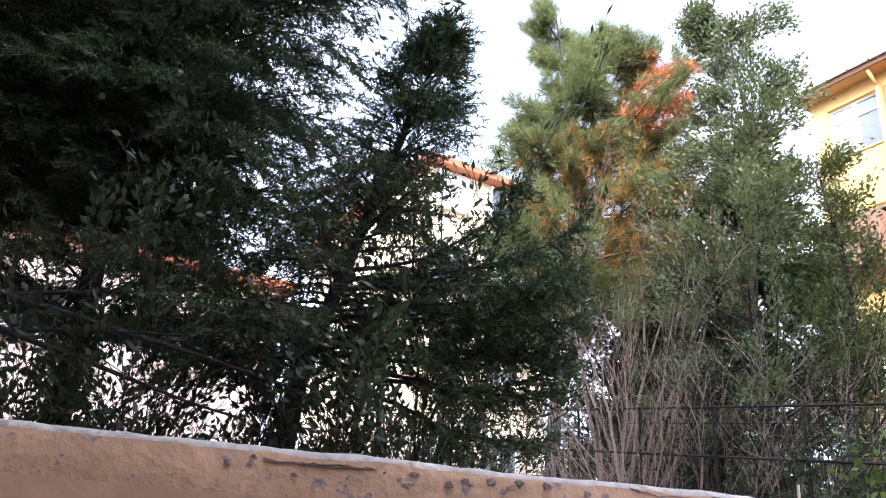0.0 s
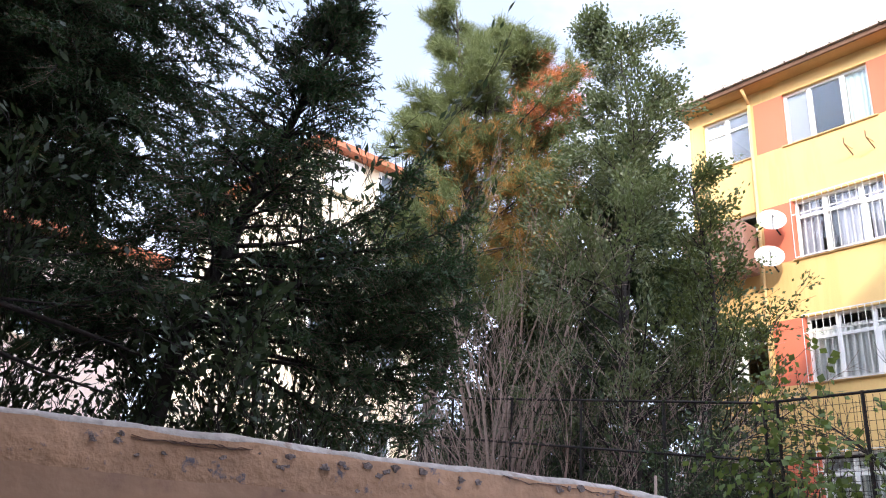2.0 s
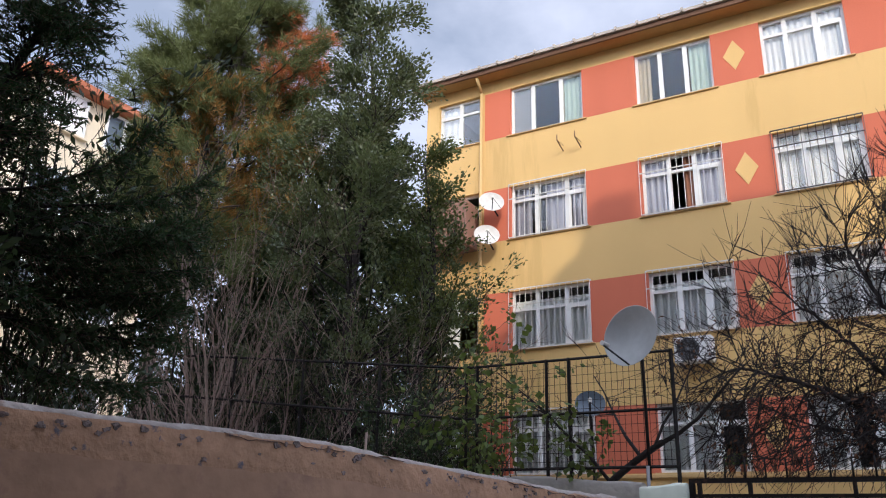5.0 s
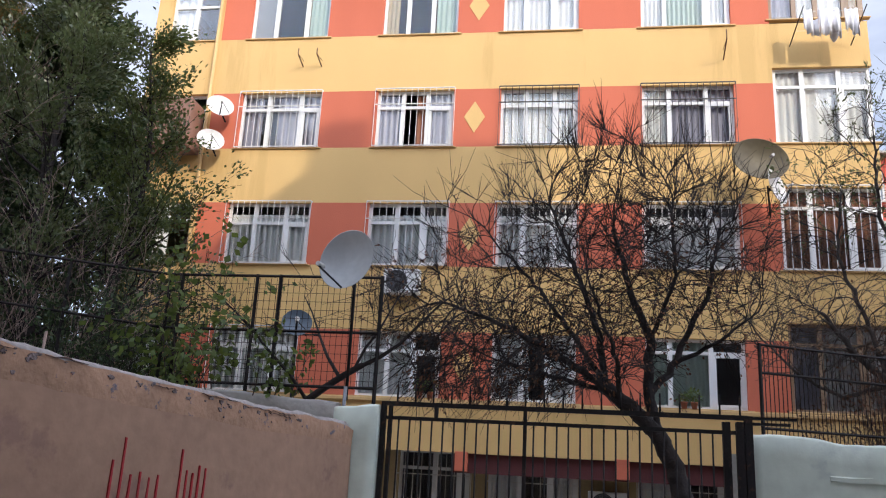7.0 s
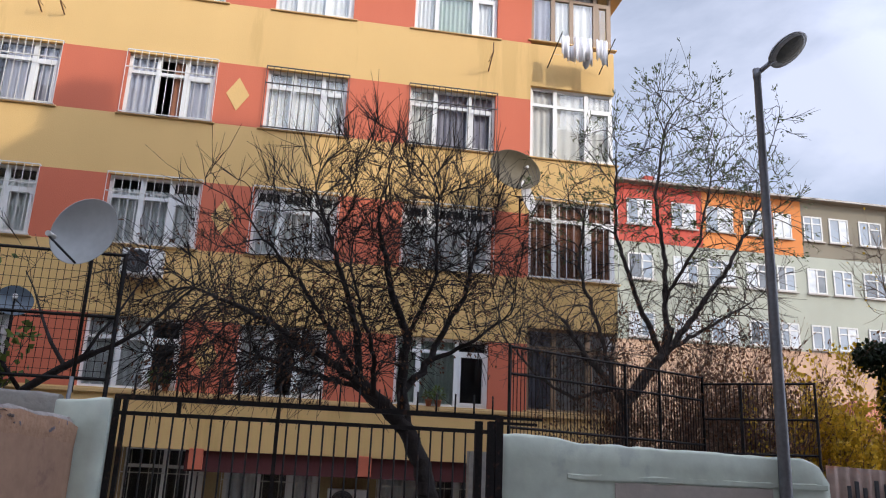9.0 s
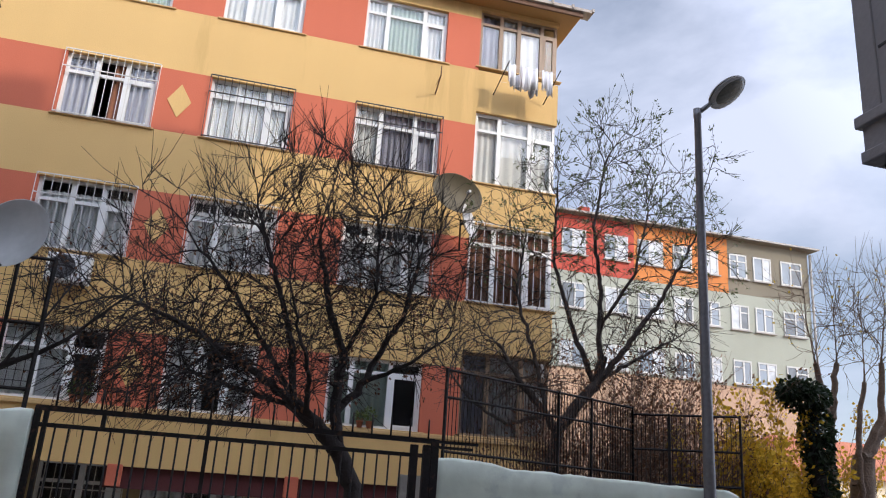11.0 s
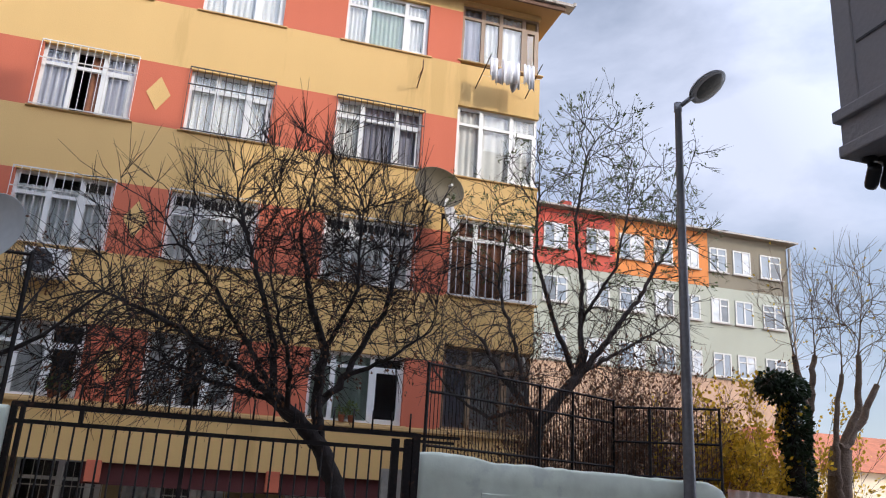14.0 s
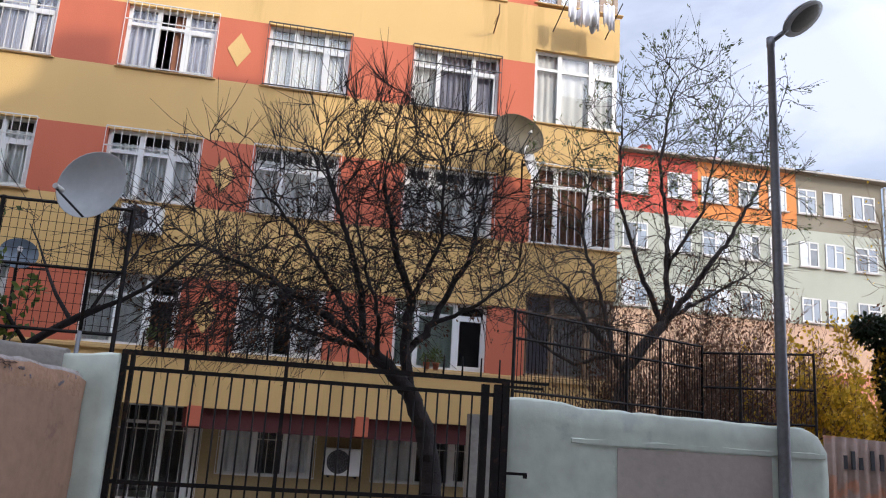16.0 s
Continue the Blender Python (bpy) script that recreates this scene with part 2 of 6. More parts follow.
M_DRYLEAF = leafy("dry_leaf", (0.13, 0.065, 0.04), (0.20, 0.09, 0.04), 0.7)
M_IVY = leafy("ivy_leaf", (0.018, 0.03, 0.014), (0.03, 0.05, 0.02), 0.4)


# ---- mesh helpers ----
def part(name, bm, material, parent=None, label=""):
    """Link a bmesh as one mesh object under a thing or a part."""
    me = bpy.data.meshes.new(name)
    bm.to_mesh(me)
    bm.free()
    for m in (material if isinstance(material, (list, tuple)) else (material,)):
        me.materials.append(m)
    ob = new(name, me)
    if parent:
        ob.parent = parent
    if label:
        tagged(ob, label)
    return ob


def soft_edges(ob, width=0.006, segments=1):
    md = ob.modifiers.new("bevel", "BEVEL")
    md.width, md.segments, md.limit_method = width, segments, "ANGLE"
    return ob


def box(bm, x0, x1, y0, y1, z0, z1, mi=0):
    v = [bm.verts.new(c) for c in ((x0, y0, z0), (x1, y0, z0), (x1, y1, z0), (x0, y1, z0), (x0, y0, z1), (x1, y0, z1), (x1, y1, z1), (x0, y1, z1))]
    for q in ((3, 2, 1, 0), (4, 5, 6, 7), (0, 1, 5, 4), (1, 2, 6, 5), (2, 3, 7, 6), (3, 0, 4, 7)):
        bm.faces.new([v[i] for i in q]).material_index = mi
    return v


def weld(bm):
    """Join touching boxes into one shell: merge corners and drop the faces between them."""
    bmesh.ops.remove_doubles(bm, verts=bm.verts, dist=0.0005)
    seen = {}
    for f in bm.faces:
        seen.setdefault(frozenset(v.index for v in f.verts), []).append(f)
    bmesh.ops.delete(bm, geom=[f for fs in seen.values() if len(fs) > 1 for f in fs], context="FACES_ONLY")


def ring(bm, x0, x1, z0, z1, t, y0, y1):
    """A rectangular frame of width t, as one closed shell."""
    v = {}
    for k, y in enumerate((y0, y1)):
        for o, d in enumerate((0, t)):
            v[k, o] = [bm.verts.new(c) for c in ((x0 + d, y, z0 + d), (x1 - d, y, z0 + d), (x1 - d, y, z1 - d), (x0 + d, y, z1 - d))]
    for i in range(4):
        j = (i + 1) % 4
        bm.faces.new((v[0, 0][i], v[0, 0][j], v[0, 1][j], v[0, 1][i]))
        bm.faces.new((v[1, 0][j], v[1, 0][i], v[1, 1][i], v[1, 1][j]))
        bm.faces.new((v[0, 0][j], v[0, 0][i], v[1, 0][i], v[1, 0][j]))
        bm.faces.new((v[0, 1][i], v[0, 1][j], v[1, 1][j], v[1, 1][i]))


def part_each(name, material, parent, *items):
    """Each box a part of its own."""
    for b in items:
        part(name, boxes(b), material, parent)


def boxes(*items):
    bm = bmesh.new()
    for b in items:
        box(bm, *b)
    return bm


def rod(bm, a, b, r0, r1=None, sides=6, mi=0):
    """A capped, tapered rod from a to b."""
    r1 = r0 if r1 is None else r1
    a, b = Vector(a), Vector(b)
    q = (b - a).to_track_quat("Z", "Y")
    ring = []
    for c, r in ((a, r0), (b, r1)):
        ring.append([bm.verts.new(c + q @ Vector((r * math.cos(2 * math.pi * i / sides), r * math.sin(2 * math.pi * i / sides), 0))) for i in range(sides)])
    for i in range(sides):
        f = bm.faces.new((ring[0][i], ring[0][(i + 1) % sides], ring[1][(i + 1) % sides], ring[1][i]))
        f.smooth, f.material_index = sides > 5, mi
    for rr in (ring[0][::-1], ring[1]):
        bm.faces.new(rr).material_index = mi


def lathe(bm, profile, sides=24, m=None, squash=1.0):
    """Turn a profile of (radius, height) about z, posed by m."""
    m = m or Matrix()
    rings = []
    for r, z in profile:
        rings.append([bm.verts.new(m @ Vector((r * math.cos(2 * math.pi * i / sides), squash * r * math.sin(2 * math.pi * i / sides), z))) for i in range(sides)])
    for a, b in zip(rings, rings[1:]):
        for i in range(sides):
            bm.faces.new((a[i], a[(i + 1) % sides], b[(i + 1) % sides], b[i])).smooth = True


def empty(name, at=(0, 0, 0)):
    e = new(name)
    e.location = at
    return e


def np_mesh(name, verts, faces, material, parent=None, smooth=False, label="", kind=""):
    """One mesh from arrays; faces is (n, 3) or (n, 4)."""
    me = bpy.data.meshes.new(name)
    faces = np.asarray(faces, np.int32)
    k = faces.shape[1]
    me.vertices.add(len(verts))
    me.vertices.foreach_set("co", np.asarray(verts, np.float32).ravel())
    me.loops.add(faces.size)
    me.loops.foreach_set("vertex_index", faces.ravel())
    me.polygons.add(len(faces))
    me.polygons.foreach_set("loop_start", np.arange(0, faces.size, k, dtype=np.int32))
    me.update(calc_edges=True)
    if smooth:
        me.shade_smooth()
    me.materials.append(material)
    ob = new(name, me)
    if parent:
        ob.parent = parent
    return tagged(ob, label, kind=kind)


def unit(v):
    return v / np.maximum(np.linalg.norm(v, axis=-1, keepdims=True), 1e-9)


def tubes(segs, sides=5):
    """Tapered tubes for rows of (x0 y0 z0 x1 y1 z1 r0 r1)."""
    s = np.asarray(segs, float)
    a, b, r0, r1 = s[:, 0:3], s[:, 3:6], s[:, 6], s[:, 7]
    d = unit(b - a)
    ref = np.where(np.abs(d[:, 2:3]) > 0.9, np.array([[1.0, 0, 0]]), np.array([[0, 0, 1.0]]))
    u = unit(np.cross(d, ref))
    w = np.cross(d, u)
    ang = np.arange(sides) * 2 * np.pi / sides
    ring = np.cos(ang)[None, :, None] * u[:, None] + np.sin(ang)[None, :, None] * w[:, None]
    v = np.concatenate([a[:, None] + ring * r0[:, None, None], b[:, None] + ring * r1[:, None, None]], 1)
    i = np.arange(sides)
    f = np.stack([i, (i + 1) % sides, (i + 1) % sides + sides, i + sides], 1)
    return v.reshape(-1, 3), (f[None] + (np.arange(len(s)) * 2 * sides)[:, None, None]).reshape(-1, 4)


def leaves(points, dirs, length, width, rng, droop=0.0, fold=0.25):
    """Pointed leaves of four corners each: base, two sides, tip."""
    n = len(points)
    d = unit(dirs + rng.normal(0, 0.35, (n, 3)) + np.array([0, 0, -droop]))
    side = unit(np.cross(d, rng.normal(0, 1, (n, 3))))
    up = np.cross(side, d)
    ln = length * rng.uniform(0.6, 1.25, (n, 1))
    wd = width * rng.uniform(0.7, 1.2, (n, 1))
    mid = points + d * ln * 0.5 + up * ln * fold * 0.2
    v = np.stack([points, mid + side * wd / 2, points + d * ln, mid - side * wd / 2], 1).reshape(-1, 3)
    return v, np.arange(4 * n).reshape(-1, 4)


def grow(rng, start, direction, length, radius, levels, spread, kids, up=0.06, wander=0.12, shrink=0.62, steps=5, out=None, tips=None, level=0, minr=0.002):
    """A branching limb; adds tube rows to out and (place, direction) of twig points to tips."""
    p, d = np.array(start, float), unit(np.array(direction, float))
    n = max(2, steps - level)
    for i in range(n):
        d2 = unit(d + rng.normal(0, wander, 3) + np.array([0, 0, up]))
        q = p + d2 * length / n
        f0, f1 = 1 - 0.75 * i / n, 1 - 0.75 * (i + 1) / n
        out.append((*p, *q, max(radius * f0, minr), max(radius * f1, minr), level))
        if level < levels and i >= n * (0.28 if level == 0 else 0.15):
            for _ in range(kids[level] if rng.random() < kids[level] % 1 or kids[level] >= 1 else 0):
                side = unit(np.cross(d2, rng.normal(0, 1, 3)))
                a = rng.uniform(*spread)
                grow(rng, p + (q - p) * rng.random(), d2 * math.cos(a) + side * math.sin(a), length * shrink * rng.uniform(0.65, 1.15) * (1.0 - 0.35 * i / n),
                     max(radius * f1 * 0.6, minr), levels, spread, kids, up, wander, shrink, steps, out, tips, level + 1, minr)
        if level >= levels - 1:
            tips.append((*q, *d2))
        p, d = q, d2


# ---- ground ----
bm = bmesh.new()
box(bm, -400, 400, -400, 600, -1.0, -0.004)
tagged(part("ground", bm, M_GROUND), "pale ground under the whole place, tone raised for bounced light", "ground", kind="structure")
bm = boxes((-3.9, 14, -2.5, 8.5, -0.2, 0.02))
tagged(part("road", bm, M_ASPHALT), "worn grey asphalt street in front of the gate", "road", kind="structure")

# ---- the yellow and red apartment block ----
FY = 17.0
ROWS = [(3.0, 4.45), (5.92, 7.42), (8.80, 10.27), (11.76, 13.2)]
COLS = [(-7.84, -5.80), (-4.41, -2.54), (-1.43, 0.36), (1.80, 3.82)]
LEFT, RIGHT = -10.45, 6.75
EAVE = 13.56
block = empty("apartment_building", (0, FY, 0))
block.location = (0, 0, 0)
tagged(block, "yellow and red banded apartment block with barred white windows", "building")


def facade():
    """Front wall: cells between openings, red in the window bands, yellow between."""
    bm = bmesh.new()
    xs = sorted({LEFT, -10.05, -8.75, -8.60, 4.66, RIGHT, *[c for p in COLS for c in p]})
    zs = [1.9] + [c for p in ROWS for c in p] + [EAVE]
    for i, (x0, x1) in enumerate(zip(xs, xs[1:])):
        for j, (z0, z1) in enumerate(zip(zs, zs[1:])):
            band = j % 2 == 1
            opening = band and ((x0, x1) in COLS or abs(x0 + 10.05) < 0.01)
            if opening or x0 >= 4.6:
                continue
            red = band and x0 > -8.7
            box(bm, x0, x1, FY, FY + 0.28, z0, z1, 1 if red else 0)
    low = 1.9
    for z0, z1 in ROWS:
        box(bm, 4.66, RIGHT, FY, FY + 0.28, low, z0, 0)
        low = min(z1 + 0.38, EAVE - 0.1)
    box(bm, 4.66, RIGHT, FY, FY + 0.28, low, EAVE, 0)
    weld(bm)
    return part("wall", bm, [M_YELLOW, M_RED], block)


facade()
part_each("wall", M_YELLOW, block, (LEFT, RIGHT, 28.0, 28.3, 0, EAVE), (RIGHT - 0.28, RIGHT, FY + 0.28, 28.0, 0, EAVE), (LEFT, LEFT + 0.28, FY + 0.28, 28.0, 0, EAVE))
# back wall and slabs coloured dark to read as unlit rooms
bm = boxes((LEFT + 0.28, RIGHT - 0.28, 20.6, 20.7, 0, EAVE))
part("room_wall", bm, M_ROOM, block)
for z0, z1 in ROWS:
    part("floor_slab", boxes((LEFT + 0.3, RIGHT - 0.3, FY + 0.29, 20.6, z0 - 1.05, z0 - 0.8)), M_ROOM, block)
# recessed ground floor behind piers; its wall colour holds the recess shade
part_each("wall", M_YELLOWSHADE, block, *((LEFT, -3.5, 18.0, 18.2, 0, 2.2), (-1.9, -1.5, 18.0, 18.2, 0, 2.2), (-1.5, 0.45, 18.0, 18.2, 0, 0.6), (-1.5, 0.45, 18.0, 18.2, 1.62, 2.2), (0.45, 1.7, 18.0, 18.2, 0, 2.2),
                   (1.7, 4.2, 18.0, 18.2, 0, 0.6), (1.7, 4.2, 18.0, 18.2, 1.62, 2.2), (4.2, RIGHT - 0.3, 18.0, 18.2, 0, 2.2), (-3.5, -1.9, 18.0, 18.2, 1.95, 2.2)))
part("beam", boxes((-2.2, RIGHT, FY + 0.1, FY + 0.4, 1.50, 1.897)), mat("dark_red_paint", (0.09, 0.02, 0.02), 0.8, bump=0.2), block)
for x in (-2.12, 1.18, 4.6):
    soft_edges(part("pier", boxes((x, x + 0.27, FY - 0.03, FY + 0.35, 1.53, 1.93)), M_RED, block), 0.01)
# lowest ledge
soft_edges(part("ledge", boxes((LEFT, RIGHT, FY - 0.06, FY, 2.90, 2.98)), M_SILL, block), 0.01)

soft_edges(part("balcony", boxes((LEFT + 0.02, -8.78, FY - 0.7, FY - 0.003, 8.62, 9.85)), mat("brown_balcony_paint", (0.27, 0.15, 0.11), 0.85, var=0.15), block, "brown rendered balcony box"), 0.02)
# roof: eave slab, fascia, gutter and sheet
bm = bmesh.new()
box(bm, LEFT - 0.2, RIGHT + 0.40, FY - 0.42, 28.6, EAVE, EAVE + 0.06)
part("roof_soffit", bm, M_EAVE, block)
soft_edges(part("fascia", boxes((LEFT - 0.25, RIGHT + 0.45, FY - 0.48, FY - 0.42, EAVE - 0.01, EAVE + 0.12)), M_EAVEDARK, block), 0.01)
bm = bmesh.new()
for i in range(int((RIGHT + 0.5 - LEFT) / 0.55) + 1):
    x = LEFT - 0.25 + i * 0.55
    box(bm, x, x + 0.52, FY - 0.55, FY - 0.20, EAVE + 0.122, EAVE + 0.20)
    box(bm, x + 0.5, x + 0.56, FY - 0.57, FY - 0.15, EAVE + 0.15, EAVE + 0.24)
part("roof_edge", bm, M_ROOFTILE, block)
bm = bmesh.new()
vs = [bm.verts.new(c) for c in ((LEFT - 0.25, FY - 0.3, EAVE + 0.14), (RIGHT + 0.4, FY - 0.3, EAVE + 0.14), (RIGHT - 4, 22.5, EAVE + 1.9), (LEFT, 22.5, EAVE + 1.9), (RIGHT + 0.4, 28.6, EAVE + 0.14), (LEFT - 0.25, 28.6, EAVE + 0.14))]
for q in ((0, 1, 2, 3), (1, 4, 2), (4, 5, 3, 2), (5, 0, 3), (0, 5, 4, 1)):
    bm.faces.new([vs[i] for i in q])
part("roof", bm, M_TERRA, block)
bm = bmesh.new()
rod(bm, (-8.66, FY - 0.40, EAVE - 0.02), (-8.66, FY - 0.1, EAVE - 0.35), 0.045)
rod(bm, (-8.66, FY - 0.1, EAVE - 0.33), (-8.66, FY - 0.1, 2.0), 0.045)
part("downpipe", bm, M_SILL, block)


def diamond(x, z):
    bm = bmesh.new()
    f = [bm.verts.new((x + a, FY - 0.012, z + b)) for a, b in ((0, -0.40), (0.25, 0), (0, 0.40), (-0.25, 0))]
    g = [bm.verts.new((v.co.x, FY + 0.0, v.co.z)) for v in f]
    bm.faces.new(f)
    for i in range(4):
        bm.faces.new((f[i], g[i], g[(i + 1) % 4], f[(i + 1) % 4]))
    part("diamond", bm, M_YELLOW, block, "raised yellow diamond ornament")


for z0, z1 in ROWS:
    diamond(-2.03, (z0 + z1) / 2 + 0.01)


def drape(x0, x1, z0, z1, y, material, parent, folds, rng, name="curtain", depth=0.035):
    """A hanging cloth with wavy folds."""
    n = max(8, int(folds * 6))
    xs = np.linspace(x0, x1, n)
    ph = rng.random() * 6
    ys = y + depth * np.sin(np.linspace(0, folds * 2 * np.pi, n) + ph) + rng.normal(0, 0.006, n)
    v = np.concatenate([np.stack([xs, ys, np.full(n, z0)], 1), np.stack([xs, ys * 0.7 + y * 0.3, np.full(n, z1)], 1)])
    i = np.arange(n - 1)
    return np_mesh(name, v, np.stack([i, i + 1, i + 1 + n, i + n], 1), material, parent, True)


def window(x0, x1, z0, z1, style, rng, y=FY, parent=block, fm=None):
    """One window: frame with mullions, panes, sill, drapes, and bars where it has them.
    style keys: split (fractions), transom (fraction or 0), bars, curtain list."""
    fm = fm or M_WHITE
    w, t = x1 - x0, 0.065
    rec = style.get("recess", 0.07)
    fy0, fy1 = y + 0.03 + rec, y + 0.10 + rec
    bm = bmesh.new()
    ring(bm, x0, x1, z0, z1, t, fy0, fy1)
    win = part("window", bm, fm, parent)
    cuts = [x0] + [x0 + w * s for s in style["split"]] + [x1]
    for c in cuts[1:-1]:
        part("mullion", boxes((c - 0.05, c + 0.05, fy0 - 0.005, fy1 + 0.005, z0 + t, z1 - t)), fm, win)
    tz = z1 - (z1 - z0) * style["transom"] if style["transom"] else None
    if tz:
        for a, b in zip(cuts, cuts[1:]):
            part("transom", boxes((a + 0.052, b - 0.052, fy0 + 0.002, fy1 - 0.002, tz - 0.035, tz + 0.035)), fm, win)
    if style.get("sash", True):
        bm = bmesh.new()
        ring(bm, cuts[-2] + 0.05, x1 - t, z0 + t, (tz - 0.035) if tz else z1 - t, 0.05, fy0 - 0.012, fy1 - 0.01)
        part("sash", bm, fm, win)
    for i, (a, b) in enumerate(zip(cuts, cuts[1:])):
        if style.get("open") == i:
            continue
        ob = part("pane", boxes((a + 0.03, b - 0.03, y + 0.062 + rec, y + 0.068 + rec, z0 + 0.04, z1 - 0.04)), M_GLASS, win)
        ob.visible_shadow = False
    if style.get("sill", True):
        soft_edges(part("sill", boxes((x0 - 0.10, x1 + 0.10, y - 0.045, y + 0.03 + rec, z0 - 0.028, z0 + 0.008)), M_SILL, win), 0.008)
    for c in style["curtain"]:
        i, lo, hi, m, folds = c
        a, b = cuts[i], cuts[i + 1]
        drape(a + (b - a) * lo + 0.02, a + (b - a) * hi - 0.02, z0 - 0.05, z1 - style.get("head", 0.05), y + 0.15 + rec, m, win, folds, rng)
    if style.get("shade") is not None:
        for i in style["shade"]:
            part("roller_shade", boxes((cuts[i] + 0.03, cuts[i + 1] - 0.03, y + 0.115 + rec, y + 0.135 + rec, z0, z1)), M_SHUTTER, win)
    if style.get("bars"):
        yb = y - 0.07
        n = style["bars"]
        bmat = style.get("bar_mat", M_WHITEIRON)
        bx0, bx1, bz0, bz1 = x0 - 0.03, x1 + 0.03, z0 + 0.02, z1 + 0.02
        bm = bmesh.new()
        rod(bm, (0, 0, bz0), (0, 0, bz1), 0.008, sides=5)
        first = part("bar", bm, bmat, win)
        first.location = (bx0, yb, 0)
        for i in range(1, n + 1):
            ob = new("bar", first.data)
            ob.parent = win
            ob.location = (bx0 + (bx1 - bx0) * i / n, yb, 0)
        for z in (bz0, bz1, bz0 + (bz1 - bz0) * 0.72):
            part("bar_rail", boxes((bx0, bx1, yb - 0.013, yb + 0.008, z - 0.011, z + 0.011)), bmat, win)
        for x in (bx0, bx1):
            part_each("bar_stay", bmat, win, (x - 0.01, x + 0.01, yb, y + 0.02, bz1 - 0.02, bz1), (x - 0.01, x + 0.01, yb, y + 0.02, bz0, bz0 + 0.02))
    return win


rw = np.random.default_rng(11)
FULL3 = [(0, 0, 1, M_CURTAIN, 4), (1, 0, 1, M_CURTAIN, 5), (2, 0, 1, M_CURTAIN, 4)]
S4 = [dict(split=[0.31, 0.70], transom=0, curtain=[(2, 0.05, 1, M_CURTAIN_GREEN, 4)], shade=[0], sash=False),
      dict(split=[0.33, 0.66], transom=0, curtain=[(0, 0, 0.6, M_CURTAIN_TAN, 3), (2, 0.1, 1, M_CURTAIN_GREEN, 4)], sash=False),
      dict(split=[0.30, 0.66], transom=0.27, curtain=FULL3),
      dict(split=[0.27, 0.72], transom=0.27, curtain=[(0, 0, 1, M_CURTAIN, 5), (1, 0, 1, M_CURTAIN_GREEN, 8), (2, 0, 1, M_CURTAIN, 5)])]
S3 = [dict(split=[0.34, 0.74], transom=0.28, curtain=[(0, 0.0, 0.75, M_CURTAIN_LILAC, 2), (1, 0.25, 1, M_CURTAIN_LILAC, 3), (2, 0.15, 1, M_CURTAIN_LILAC, 2)], bars=14),
      dict(split=[0.34, 0.66], transom=0.28, curtain=[(0, 0, 1, M_CURTAIN_LILAC, 4), (1, 0.5, 1, M_CURTAIN_RUST, 2), (2, 0.0, 1, M_CURTAIN_LILAC, 3)], bars=13, open=1),
      dict(split=[0.33, 0.70], transom=0.28, curtain=FULL3, bars=12, bar_mat=M_DARKBAR),
      dict(split=[0.30, 0.70], transom=0.28, curtain=[(0, 0, 1, M_CURTAIN, 4), (1, 0, 1, M_CURTAIN_LILAC, 6), (2, 0, 1, M_CURTAIN_LILAC, 4)], bars=15, bar_mat=M_DARKBAR)]
S2 = [dict(split=[0.33, 0.70], transom=0.32, curtain=[(0, 0, 1, M_CURTAIN, 3), (1, 0, 1, M_CURTAIN, 5), (2, 0, 1, M_CURTAIN, 3)], head=0.24, bars=14),
      dict(split=[0.36, 0.68], transom=0.30, curtain=FULL3, head=0.24, bars=12),
      dict(split=[0.33, 0.70], transom=0.30, curtain=FULL3, head=0.24, bars=13),
      dict(split=[0.30, 0.70], transom=0.28, curtain=FULL3, head=0.24, bars=15)]
S1 = [dict(split=[0.33, 0.70], transom=0.30, curtain=FULL3, bars=14),
      dict(split=[0.36, 0.66], transom=0.30, curtain=[(0, 0, 1, M_CURTAIN, 3), (1, 0, 0.9, M_CURTAIN, 3)], bars=0),
      dict(split=[0.36, 0.66], transom=0, curtain=[(0, 0, 1, M_CURTAIN, 3), (1, 0, 0.35, M_CURTAIN, 2), (2, 0, 1, M_CURTAIN, 4)], bars=0),
      dict(split=[0.25, 0.66], transom=0.20, curtain=[(0, 0, 1, M_CURTAIN_GREEN, 3), (1, 0, 1, M_CURTAIN_GREEN, 5)], bars=0)]
for (z0, z1), styles in zip(ROWS, (S1, S2, S3, S4)):
    for (x0, x1), st in zip(COLS, styles):
        window(x0, x1, z0, z1, st, rw)
    window(-10.05, -8.75, z0, z1, dict(split=[0.5], transom=0.28, curtain=[(0, 0, 1, M_CURTAIN, 3)], sash=False), rw)
# ground-floor windows
window(-1.5, 0.45, 0.6, 1.62, dict(split=[0.36, 0.68], transom=0, curtain=[(0, 0, 1, M_CURTAIN, 4), (2, 0, 1, M_CURTAIN, 4)], bars=12, bar_mat=M_WHITEIRON, sill=False), rw, y=18.0)
window(1.7, 4.2, 0.6, 1.62, dict(split=[0.36, 0.68], transom=0, curtain=[(0, 0, 1, M_CURTAIN, 4)], bars=14, bar_mat=M_WHITEIRON, sill=False), rw, y=18.0)
window(-3.5, -1.9, 0.0, 1.95, dict(split=[0.5, 0.84], transom=0.2, curtain=[], bars=9, bar_mat=M_WHITEIRON, sill=False), rw, y=18.0)

